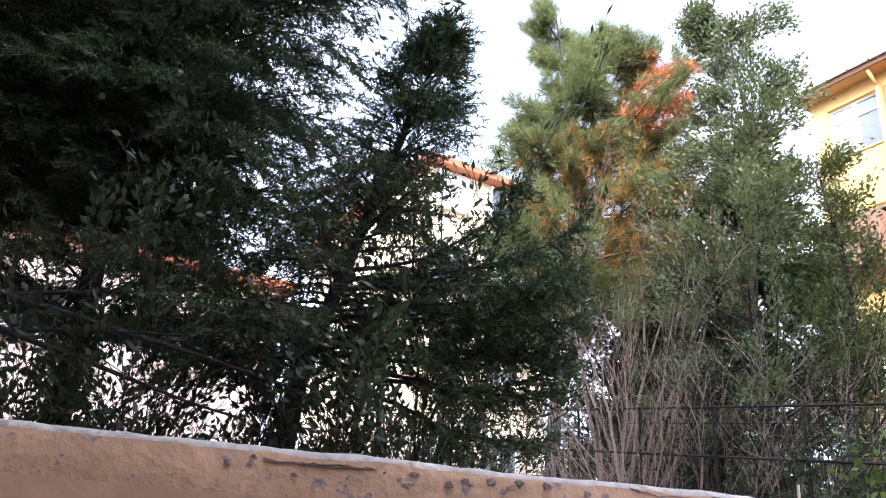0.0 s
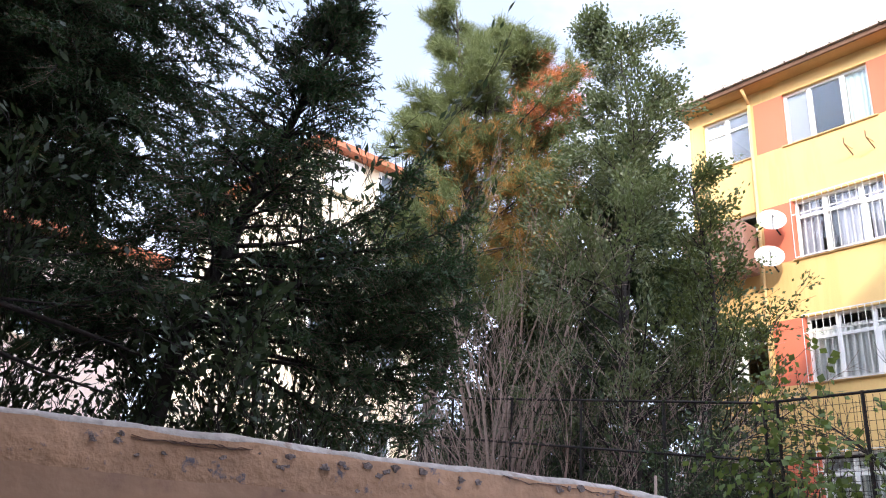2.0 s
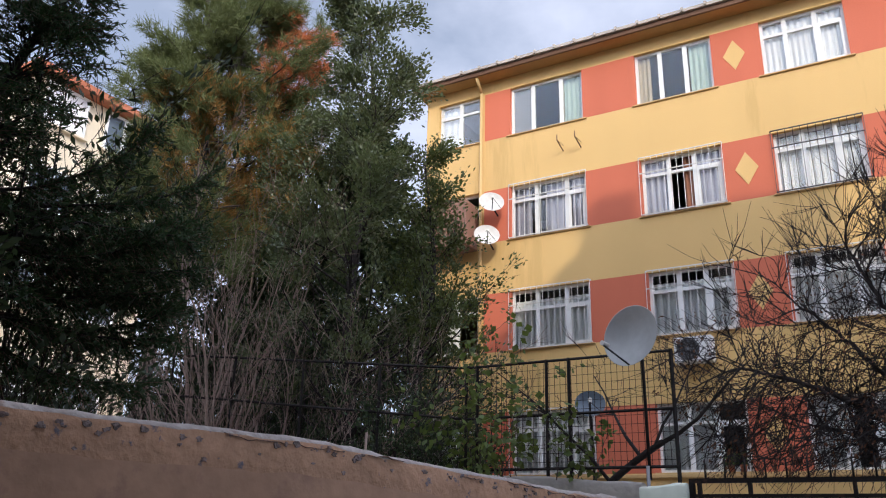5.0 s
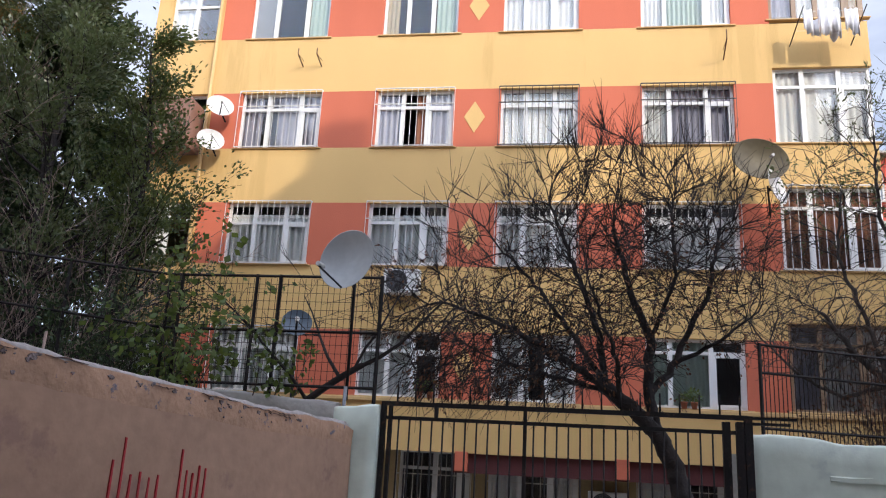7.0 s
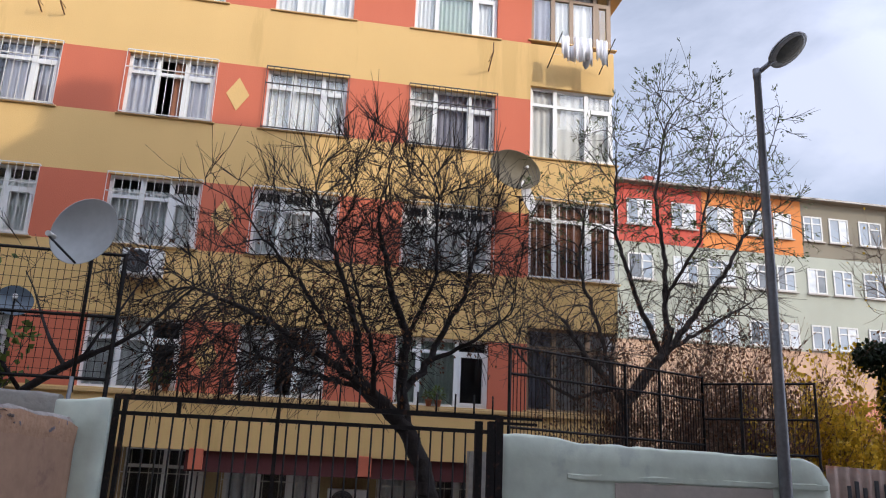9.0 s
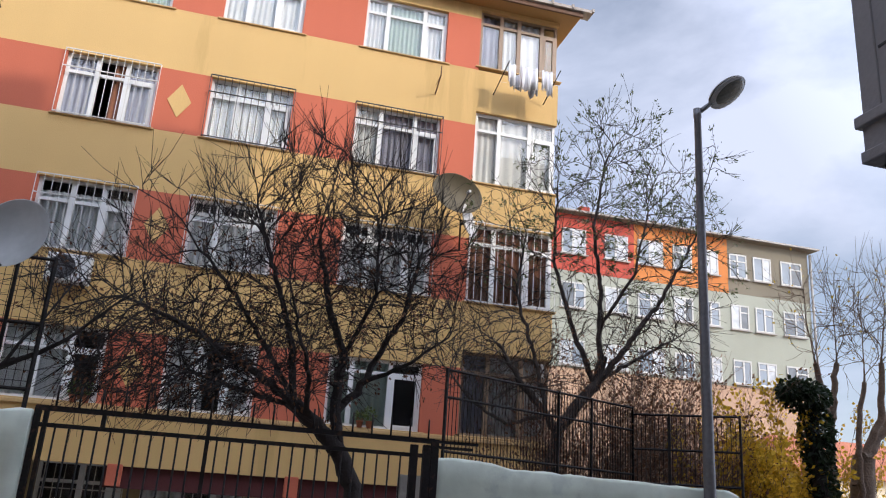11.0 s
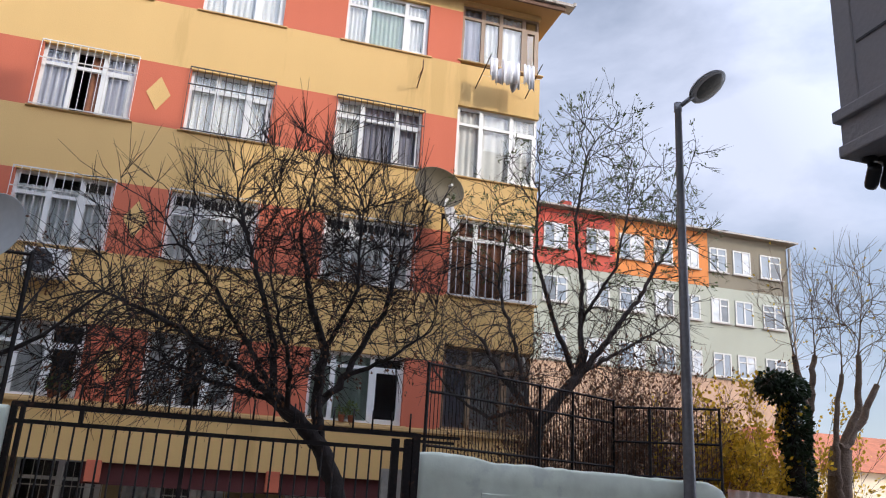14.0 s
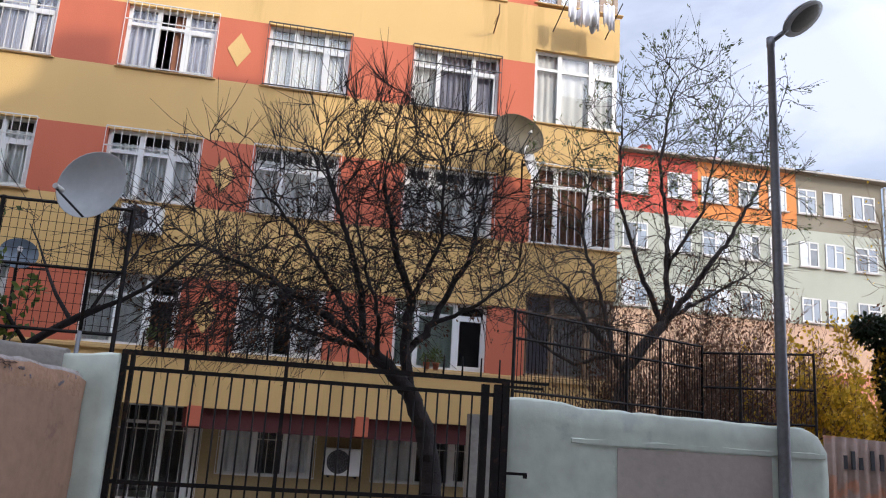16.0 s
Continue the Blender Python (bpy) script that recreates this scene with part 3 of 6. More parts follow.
# corner bays: glazed balconies on the right-hand corner
for k, (z0, z1) in enumerate(ROWS):
    fm = M_BROWNPVC if k in (0, 3) else M_WHITE
    cur = [(0, 0, 1, M_CURTAIN, 4), (1, 0, 1, M_CURTAIN, 3), (2, 0, 1, M_CURTAIN, 4)] if k == 2 else [(0, 0, 1, M_CURTAIN_RUST, 3), (1, 0, 1, M_CURTAIN_RUST, 4), (2, 0, 1, M_CURTAIN_RUST, 3)] if k == 1 else [(0, 0, 1, M_CURTAIN_LILAC, 3), (1, 0.1, 1, M_CURTAIN, 3), (2, 0, 1, M_CURTAIN, 3)]
    sp = [0.27, 0.5, 0.8] if k == 3 else [0.30, 0.68]
    window(4.68, RIGHT - 0.02, z0 + (0.1 if k == 3 else 0.02), min(z1 + 0.38, EAVE - 0.1), dict(split=sp, transom=0.24 if k < 3 else 0.2, curtain=cur, bars=0 if k != 1 else 12, bar_mat=M_WHITEIRON), rw, fm=fm)

# ---- street walls ----
def wall_along(name, a, b, tops, thick, material, rng, cap=0.0, capmat=None, step=0.12, rough=0.012, chip=None):
    """A plastered wall from a to b (plan), its uneven top through (distance, height) pairs."""
    a, b = np.array(a, float), np.array(b, float)
    ln = np.linalg.norm(b - a)
    u = (b - a) / ln
    nrm = np.array([-u[1], u[0]])
    n = int(ln / step) + 1
    s = np.linspace(0, ln, n)
    top = np.interp(s, [t[0] for t in tops], [t[1] for t in tops])
    top = top + np.convolve(rng.normal(0, rough * 2, n + 6), np.ones(7) / 7, "valid")[:n]
    lev = 9
    bm = bmesh.new()
    sections = []
    for i in range(n):
        zt = top[i]
        side = [zt * k / lev for k in range(lev)]
        prof = [(-thick / 2, z) for z in side]
        prof += [(-thick / 2, zt - 0.03), (-thick / 2 + 0.025, zt), (0, zt + 0.012), (thick / 2 - 0.025, zt), (thick / 2, zt - 0.03)]
        prof += [(thick / 2, z) for z in side[::-1]]
        ring = []
        for o, z in prof:
            j = rng.normal(0, rough * 0.35)
            p = a + u * s[i] + nrm * (o + j)
            ring.append(bm.verts.new((p[0], p[1], z + (rng.normal(0, rough * 0.4) if z > 0.5 else 0))))
        sections.append(ring)
    m = len(sections[0])
    for r0, r1 in zip(sections, sections[1:]):
        for k in range(m - 1):
            f = bm.faces.new((r0[k], r1[k], r1[k + 1], r0[k + 1]))
            f.smooth = True
            f.material_index = (1 if lev <= k <= lev + 3 else 2 if k in (lev - 1, lev + 4) and chip else 0) if capmat else 0
    bm.faces.new(sections[0])
    bm.faces.new(sections[-1][::-1])
    bmesh.ops.recalc_face_normals(bm, faces=bm.faces)
    return part(name, bm, [material, capmat, chip or material] if capmat else material)


rs = np.random.default_rng(5)
TAN_END, TAN_DIR = np.array([-2.16, 8.65]), np.array([-0.2588, -0.9659])
tan_a = TAN_END
tan_b = TAN_END + TAN_DIR * 14.0
tan_wall = wall_along("tan_wall", tan_a + np.array([-0.966, 0.259]) * 0.11, tan_b + np.array([-0.966, 0.259]) * 0.11,
                      [(0, 1.96), (0.12, 2.01), (1.9, 2.08), (3.4, 2.17), (4.5, 2.24), (5.4, 2.25), (6.5, 2.22), (8.8, 2.25), (14, 2.3)], 0.22, M_TAN, rs, capmat=M_TANCAP, chip=M_TANCHIP)
tagged(tan_wall, "tan plastered garden wall with a chipped, weathered grey top", "wall", kind="structure")
gp = wall_along("gate_pier", (-2.42, 8.86), (-1.93, 8.92), [(0, 2.2), (0.5, 2.22)], 0.42, M_GREEN, rs, step=0.1)
tagged(gp, "pale green plastered gate pier beside the iron gate", "gate pier", kind="structure")
gw = wall_along("green_wall", (2.17, 9.42), (6.68, 10.02), [(0, 2.10), (0.7, 2.12), (1.0, 2.06), (2.0, 2.05), (3.6, 2.03), (4.25, 2.03), (4.45, 1.93), (4.56, 1.75)], 0.24, M_GREEN, rs)
tagged(gw, "pale green plastered street wall with a grey patch", "wall", kind="structure")

# ---- iron gate ----
gate = tagged(empty("iron_gate", (0, 9.0, 0)), "black wrought iron double gate with straight vertical bars", "gate")


def local(bm, ob):
    bmesh.ops.translate(bm, verts=bm.verts, vec=-ob.location)
    return bm


def iron(name, bm, parent, label=""):
    return part(name, local(bm, parent), M_IRON, parent, label)


GX0, GX1, GY = -1.92, 2.10, 9.0
iron("top_rail", boxes((GX0, GX1, GY - 0.03, GY + 0.03, 2.245, 2.295)), gate)
iron("rail", boxes((GX0, GX1, GY - 0.025, GY + 0.025, 2.09, 2.13)), gate)
iron("rail", boxes((GX0, GX1, GY - 0.02, GY + 0.02, 0.98, 1.02)), gate)
iron("rail", boxes((GX0, GX1, GY - 0.025, GY + 0.025, 0.12, 0.17)), gate)
for x in (-1.90, -1.82, -1.29, -0.28, 1.88, 2.02, 2.11):
    wide = 0.04 if x > 1.8 else 0.028 if x == -1.90 else 0.02
    iron("post", boxes((x - wide, x + wide, GY - 0.032, GY + 0.032, 0.0 if x != -1.29 else 2.13, 2.29 if x not in (1.88, 2.02) else 2.22)), gate)
x = -1.72
while x < 1.84:
    if min(abs(x + 0.28), abs(x - 1.88)) > 0.05:
        bm = bmesh.new()
        rod(bm, (x, GY, 0.1), (x, GY, 2.10), 0.010, sides=6)
        iron("bar", bm, gate)
    x += 0.128
x = -1.75
while x < 2.05:
    bm = bmesh.new()
    rod(bm, (x, GY, 2.29), (x, GY, 2.50), 0.011, 0.009, sides=6)
    iron("spike", bm, gate)
    x += 0.21
bm = boxes((2.14, 2.42, GY + 0.14, GY + 0.18, 1.27, 1.30), (2.40, 2.43, GY + 0.13, GY + 0.19, 1.24, 1.30))
iron("latch", bm, gate)
bm = boxes((1.86, 2.62, GY + 0.04, GY + 0.08, 2.26, 2.29), (2.0, 2.55, GY + 0.02, GY + 0.06, 2.20, 2.23))
iron("slide_bar", bm, gate)


# ---- fences on the walls ----
def fence(name, a, b, z0, z1, posts, rails, spacing, label, barr=0.005, mesh_h=0.0, rise=0.0):
    """Iron fence from a to b (plan): posts at fractions, rails at heights, thin upright bars."""
    th = tagged(empty(name, (a[0], a[1], z0)), label, "fence")
    a, b = Vector((*a, 0)), Vector((*b, 0))
    ln = (b - a).length
    u = (b - a) / ln

    def bar(p, q, w, nm):
        bm = bmesh.new()
        rod(bm, p, q, w, sides=4 if nm != "bar" else 4)
        iron(nm, bm, th)

    za = lambda h, f: z0 + (z1 - z0) * h + rise * f
    for f in posts:
        p = a + u * ln * f
        bar((p.x, p.y, za(0, f) - 0.25), (p.x, p.y, za(1, f) + 0.02), 0.024, "post")
    for h in rails:
        bar((a.x, a.y, za(h, 0)), (b.x, b.y, za(h, 1)), 0.018, "rail")
    bm = bmesh.new()
    n = int(ln / spacing)
    for i in range(1, n):
        p = a + u * ln * i / n
        rod(bm, (p.x, p.y, za(0.02, i / n)), (p.x, p.y, za(0.98, i / n)), barr, sides=4)
    if mesh_h:
        m = int((z1 - z0) / mesh_h)
        for j in range(1, m):
            rod(bm, (a.x, a.y, za(j / m, 0)), (b.x, b.y, za(j / m, 1)), barr * 0.8, sides=4)
    ob = iron("wire_mesh", bm, th, "thin welded wire mesh")
    tagged(ob, kind="stuff")
    return th


fence("iron_fence", (-4.86, 9.2), (-2.08, 9.2), 2.42, 3.80, (0, 0.06, 0.42, 0.53, 1), (0.02, 0.5, 1), 0.075, "black iron fence panel with wire mesh above the garden wall", 0.0035, 0.10)
fence("iron_fence", (-4.86, 9.2), (-19.0, 9.0), 2.42, 3.80, (0.1, 0.2, 0.3, 0.4, 0.5, 0.6, 0.7, 0.8, 0.9, 1), (0.02, 0.5, 1), 0.12, "long black iron garden fence behind the trees", 0.004, 0.2, rise=1.65)
fence("iron_fence", (2.58, 10.4), (6.2, 12.2), 2.12, 3.30, (0, 0.55, 0.74, 1), (0.12, 0.7, 1), 0.065, "black iron fence panel with thin bars on the green wall", 0.006)
fence("iron_fence", (6.2, 12.2), (7.55, 11.3), 2.12, 3.20, (0, 0.35, 1), (0.02, 0.5, 1), 0.065, "short black iron fence return at the wall corner", 0.006)
gdw = wall_along("garden_wall", (-2.5, 9.2), (-19.0, 9.0), [(0, 2.28), (1.9, 2.36), (2.4, 2.42), (16.5, 4.0)], 0.24, M_CONCRETE, rs)
tagged(gdw, "grey concrete garden wall under the fence", "wall", kind="structure")
tagged(part("yard_wall", boxes((2.5, 7.6, 12.4, 12.6, 0, 2.0)), M_CONCRETE), "grey concrete yard retaining wall", "wall", kind="structure")

# ---- street lamp ----
LX, LY = 5.98, 9.75
lamp = tagged(empty("street_lamp", (LX, LY, 0)), "tall grey steel street lamp with an oval head", "street lamp")
bm = bmesh.new()
lathe(bm, [(0.0, 0), (0.13, 0), (0.13, 0.05), (0.085, 0.08), (0.08, 1.5), (0.062, 5.0), (0.05, 7.30), (0.058, 7.31), (0.058, 7.45), (0.0, 7.46)], 14)
part("pole", bm, M_GALV, lamp)
bm = bmesh.new()
rod(bm, (0, 0, 7.38), (0.22, -0.10, 7.58), 0.035, sides=10)
part("arm", bm, M_GALV, lamp)
hd = Vector((0.72, -0.28, 0.60)).normalized()
hm = Matrix.Translation((0.40, -0.16, 7.74)) @ hd.to_track_quat("X", "Z").to_matrix().to_4x4() @ Matrix.Rotation(radians(-32), 4, "X")


def ellipsoid(bm, m, sx, sy, sz, lo, hi, rings=10, sides=20):
    prev = None
    for i in range(rings + 1):
        ph = lo + (hi - lo) * i / rings
        ring = [bm.verts.new(m @ Vector((sx * math.cos(ph) * math.cos(2 * math.pi * k / sides), sy * math.cos(ph) * math.sin(2 * math.pi * k / sides), sz * math.sin(ph)))) for k in range(sides)]
        if prev:
            for k in range(sides):
                bm.faces.new((prev[k], prev[(k + 1) % sides], ring[(k + 1) % sides], ring[k])).smooth = True
        prev = ring


bm = bmesh.new()
ellipsoid(bm, hm, 0.33, 0.215, 0.10, 0.0, math.pi / 2 - 0.02)
ellipsoid(bm, hm @ Matrix.Translation((0, 0, -0.03)), 0.335, 0.22, 0.03, -1.2, 1.2)
part("lamp_head", bm, M_LAMPSHELL, lamp)
bm = bmesh.new()
ellipsoid(bm, hm @ Matrix.Translation((0.02, 0, -0.03)), 0.285, 0.175, 0.05, -math.pi / 2 + 0.02, 0.0)
part("lens", bm, M_LAMPLENS, lamp, "dark glass lamp lens")


# ---- dishes and air conditioners ----
def dish(name, at, face, size, squash, material, label, pole_to=None, tip_at=(0, -0.30, 1.05), stay=True, tip_world=None):
    """A satellite dish of given radius at a place, facing a direction, with feed arm and bracket."""
    th = tagged(empty(name, at), label, "satellite dish")
    q = Vector(face).to_track_quat("Z", "Y").to_matrix().to_4x4()
    bm = bmesh.new()
    prof = [(size * f, 0.28 * size * f * f) for f in (0.001, 0.2, 0.4, 0.6, 0.8, 0.97, 1.0)]
    prof += [(size * 1.02, 0.285 * size), (size * 1.0, 0.255 * size), (size * 0.6, 0.07 * size), (0.001, -0.03 * size)]
    lathe(bm, prof, 32, q, squash)
    part("reflector", bm, material, th)
    bm = bmesh.new()
    foot, tip = q @ Vector((0, -size * squash * 0.98, size * 0.26)), q @ (Vector(tip_at) * size)
    tip = Vector(tip_world) - Vector(at) if tip_world else tip
    rod(bm, foot, tip, 0.012, sides=6)
    if stay:
        rod(bm, q @ Vector((size * 0.7, -size * 0.6 * squash, size * 0.24)), tip, 0.006, sides=5)
    part("feed_arm", bm, M_BLACK, th)
    bm = bmesh.new()
    rod(bm, tip + (q @ Vector((0, 0.02, 0.03))), tip + (q @ Vector((0, 0.03, -0.10))), 0.03, 0.022, sides=10)
    part("feed_horn", bm, M_DISHWHITE, th)
    if pole_to:
        bm = bmesh.new()
        back = q @ Vector((0, 0, -0.12))
        rod(bm, q @ Vector((0, 0, -0.01)), back, 0.035, sides=8)
        rod(bm, back + Vector((0, 0, 0.1)), Vector(pole_to) - Vector(at), 0.02, sides=8)
        part("mast", bm, M_IRON, th)
    return th


dish("satellite_dish", (-2.43, 8.95, 3.93), (-0.30, -0.92, 0.14), 0.375, 1.0, M_DISH, "large grey satellite dish on a mast at the fence", (-2.42, 9.2, 2.3), stay=False, tip_world=(-2.72, 8.62, 3.80))
dish("satellite_dish", (-3.40, 10.0, 3.33), (0.3, -0.85, 0.32), 0.20, 0.95, M_DISHDARK, "small dark slate satellite dish behind the fence", (-3.38, 10.15, 0.0))
dish("satellite_dish", (-8.20, 16.6, 9.70), (0.5, -0.75, 0.30), 0.32, 0.95, M_DISHWHITE, "white round satellite dish on the facade corner", (-8.20, 17.0, 9.5))
dish("satellite_dish", (-8.33, 16.6, 8.82), (0.5, -0.75, 0.30), 0.32, 0.95, M_DISHWHITE, "white round satellite dish on the facade corner", (-8.33, 17.0, 8.6))
dish("satellite_dish", (4.06, 16.3, 8.10), (0.25, -0.95, 0.10), 0.62, 0.74, M_DISHOLIVE, "big tan satellite dish on the facade", (3.95, 17.0, 7.7))
dish("satellite_dish", (4.36, 16.3, 7.52), (0.75, -0.6, 0.2), 0.36, 1.1, M_DISHWHITE, "white satellite dish beneath the tan one", (4.45, 17.0, 7.1))


def air_conditioner(at, label, parent_wall=True):
    th = tagged(empty("air_conditioner", at), label, "air conditioner")
    soft_edges(part("casing", boxes((-0.40, 0.40, -0.15, 0.15, 0, 0.55)), M_WHITE, th), 0.02, 2)
    bm = bmesh.new()
    m = Matrix.Translation((-0.10, -0.155, 0.28)) @ Matrix.Rotation(radians(90), 4, "X")
    lathe(bm, [(0.001, 0), (0.22, 0), (0.235, 0.012), (0.24, 0.0)], 24, m)
    part("fan_opening", bm, M_GREYDARK, th)
    bm = bmesh.new()
    for r in (0.06, 0.11, 0.16, 0.21):
        mm = Matrix.Translation((-0.10, -0.172, 0.28)) @ Matrix.Rotation(radians(90), 4, "X")
        lathe(bm, [(r - 0.004, 0), (r, 0.004), (r + 0.004, 0)], 24, mm)
    for k in range(8):
        a = k * math.pi / 8
        rod(bm, (-0.10 - 0.22 * math.cos(a), -0.172, 0.28 - 0.22 * math.sin(a)), (-0.10 + 0.22 * math.cos(a), -0.172, 0.28 + 0.22 * math.sin(a)), 0.004, sides=4)
    part("fan_grille", bm, M_GALV, th)
    part_each("bracket", M_IRON, th, (-0.3, -0.26, -0.16, 0.22, -0.04, -0.001), (0.26, 0.30, -0.16, 0.22, -0.04, -0.001))
    return th


air_conditioner((-3.45, 16.78, 5.22), "white air conditioner unit with a round dark fan on the facade")
air_conditioner((1.05, 17.78, 0.72), "white air conditioner unit on the ground floor wall")

# brackets for clotheslines on the facade
for x in (-6.35, -5.88, 3.62):
    th = tagged(empty("wall_bracket", (x, FY, 11.12)), "rusty iron clothesline bracket on the yellow facade", "bracket")
    bm = bmesh.new()
    s = 1.0 if x < 0 else 1.5
    rod(bm, (0, 0, -0.16 * s), (-0.02, -0.38 * s, -0.02 * s), 0.016, sides=5)
    rod(bm, (-0.02, -0.38 * s, -0.02 * s), (-0.02, -0.38 * s, 0.13 * s), 0.014, sides=5)
    rod(bm, (0, 0, 0.0), (-0.02, -0.38 * s, -0.02 * s), 0.008, sides=5)
    part("arm", bm, M_EAVEDARK, th)

# ---- far row of houses ----
FARY = 38.0
far = tagged(empty("row_house", (0, 0, 0)), "far row house, red orange and grey above sage green", "building")


def far_block(x0, x1, top_mat, z_split, z_top):
    part("wall", boxes((x0, x1, FARY, FARY + 9, z_split, z_top)), top_mat, far)


far_block(12.0, 20.1, M_FARRED, 13.72, 16.9)
far_block(20.1, 25.9, M_FARORANGE, 13.75, 16.9)
far_block(25.9, 31.2, M_FARTAUPE, 13.78, 16.9)
part_each("wall", M_FARGREEN, far, (12.0, 20.1, FARY, FARY + 9, 8.6, 13.72), (20.1, 25.9, FARY, FARY + 9, 8.6, 13.75), (25.9, 31.2, FARY, FARY + 9, 8.6, 13.78))
part("wall", boxes((12.0, 31.2, FARY + 0.01, FARY + 9, 0, 8.6)), M_FARPEACH, far)
part("roof", boxes((11.7, 31.6, FARY - 0.45, FARY + 9.4, 16.9, 17.02)), M_FARTAUPE, far)
# opaque pane tones: pale for curtains and reflected sky, dark for dim rooms
M_FARCURTAINSKY = mat("far_curtain_sky_tone", (0.38, 0.41, 0.44), 0.3, var=0.25, grain=3, blotch=1.5, bump=0.0)
M_FARSHADE = mat("far_room_shade", (0.10, 0.115, 0.13), 0.2, var=0.3, grain=2, blotch=0.8, bump=0.0)
rf = np.random.default_rng(3)
FAR_COLS = [(13.3, 14.8), (15.85, 17.25), (18.35, 19.72), (20.3, 21.85), (22.45, 23.62), (24.22, 25.27), (25.98, 27.1), (27.52, 28.68), (29.33, 30.72)]


def far_window(x0, x1, z0, z1):
    """A double casement with a transom on one side, a deep sill and uneven panes."""
    y, w = FARY, x1 - x0
    bm = bmesh.new()
    ring(bm, x0, x1, z0, z1, 0.08, y - 0.06, y)
    win = part("window", bm, M_FARWHITE, far)
    c = x0 + w * rf.choice((0.46, 0.5, 0.56))
    part("mullion", boxes((c - 0.05, c + 0.05, y - 0.065, y - 0.002, z0 + 0.08, z1 - 0.08)), M_FARWHITE, win)
    tz = z1 - (z1 - z0) * 0.3
    for a, b, has in ((x0 + 0.08, c - 0.05, rf.random() < 0.4), (c + 0.05, x1 - 0.08, rf.random() < 0.8)):
        part("pane", boxes((a - 0.02, b + 0.02, y - 0.03, y - 0.015, z0 + 0.06, z1 - 0.06)), (M_FARPANE, M_FARCURTAINSKY, M_FARSHADE)[rf.choice(3, p=(0.45, 0.3, 0.25))], win)
        if has:
            part("transom", boxes((a, b, y - 0.062, y - 0.004, tz - 0.035, tz + 0.035)), M_FARWHITE, win)
    part("sill", boxes((x0 - 0.1, x1 + 0.1, y - 0.16, y - 0.06, z0 - 0.08, z0 - 0.005)), M_CONCRETE, win)


for z0, z1 in ((14.68, 16.08), (11.75, 13.13), (8.75, 10.05)):
    for x0, x1 in FAR_COLS:
        far_window(x0, x1, z0, z1)
bm = bmesh.new()
rod(bm, (31.3, FARY - 0.12, 0.2), (31.3, FARY - 0.12, 16.7), 0.07, sides=7)
part("downpipe", bm, M_CONCRETE, far)
part("gutter", boxes((11.7, 31.65, FARY - 0.56, FARY - 0.45, 16.90, 17.0)), M_CONCRETE, far)
for x, h in ((17.8, 1.0), (22.0, 0.8)):
    soft_edges(part("chimney", boxes((x, x + 0.6, FARY + 2, FARY + 2.6, 17.0, 17.3 + h)), M_FARRED, far), 0.02)
for x in (21.0, 24.0, 27.3):
    bm = bmesh.new()
    rod(bm, (x, FARY + 2, 17.0), (x, FARY + 2, 18.4), 0.03, sides=5)
    rod(bm, (x - 0.4, FARY + 2, 18.2), (x + 0.4, FARY + 2, 18.3), 0.02, sides=5)
    part("aerial", bm, M_GALV, far)

# ---- grey building beside the camera ----
grey = tagged(empty("grey_building", (0, 0, 0)), "grey panelled building with an overhanging bay and mouldings; unseen roof added for shade", "building")
GBX, GBY = 3.46, 4.02
part("wall", boxes((4.2, 26, -9, 3.3, 0, 16.2)), M_GREYBLDG, grey)
# unseen attic, hip roof and chimney, added to shape the facade's shadow edge
part("shade_attic", boxes((4.6, 9.6, -9, 3.25, 16.2, 17.6)), M_GREYBLDG, grey)
bm = bmesh.new()
vs = [bm.verts.new(c) for c in ((2.9, 3.7, 16.2), (2.9, -9.4, 16.2), (4.9, -9.4, 17.8), (4.9, 3.7, 17.8), (9.8, 3.7, 17.8), (9.8, -9.4, 17.8), (9.8, 3.7, 16.2), (9.8, -9.4, 16.2))]
for q in ((0, 3, 2, 1), (3, 4, 5, 2), (0, 6, 4, 3), (1, 2, 5, 7), (4, 6, 7, 5), (0, 1, 7, 6)):
    bm.faces.new([vs[i] for i in q])
part("roof", bm, M_TERRA, grey)
# added out of view for the bump in that shadow
part("chimney", boxes((4.9, 5.8, 2.6, 3.3, 17.0, 18.7)), M_GREYBLDG, grey)
# unseen block, added to keep sun off the firs and tan wall
shade_house = tagged(empty("shade_building", (0, 0, 0)), "plain rendered building behind the street, unseen, added to shade the garden", "building")
part("wall", boxes((-16, 3.2, -15, -5.5, 0, 16.8)), M_CREAM, shade_house)
part("roof", boxes((-16.4, 3.4, -15.4, -5.1, 16.8, 17.05)), M_TERRA, shade_house)
bm = boxes((GBX, 9.0, 2.6, GBY, 4.10, 15.2))
part("bay", bm, M_GREYBLDG, grey)
soft_edges(part("moulding", boxes((GBX - 0.05, 9.05, 2.6, GBY + 0.05, 4.04, 4.12)), M_GREYBLDG, grey), 0.01, 2)
part("band", boxes((GBX - 0.015, 9.0, 2.6, GBY + 0.015, 3.88, 4.04)), M_GREYBLDG, grey)
soft_edges(part("moulding", boxes((GBX - 0.035, 9.03, 2.6, GBY + 0.035, 3.80, 3.88)), M_GREYBLDG, grey), 0.01, 2)

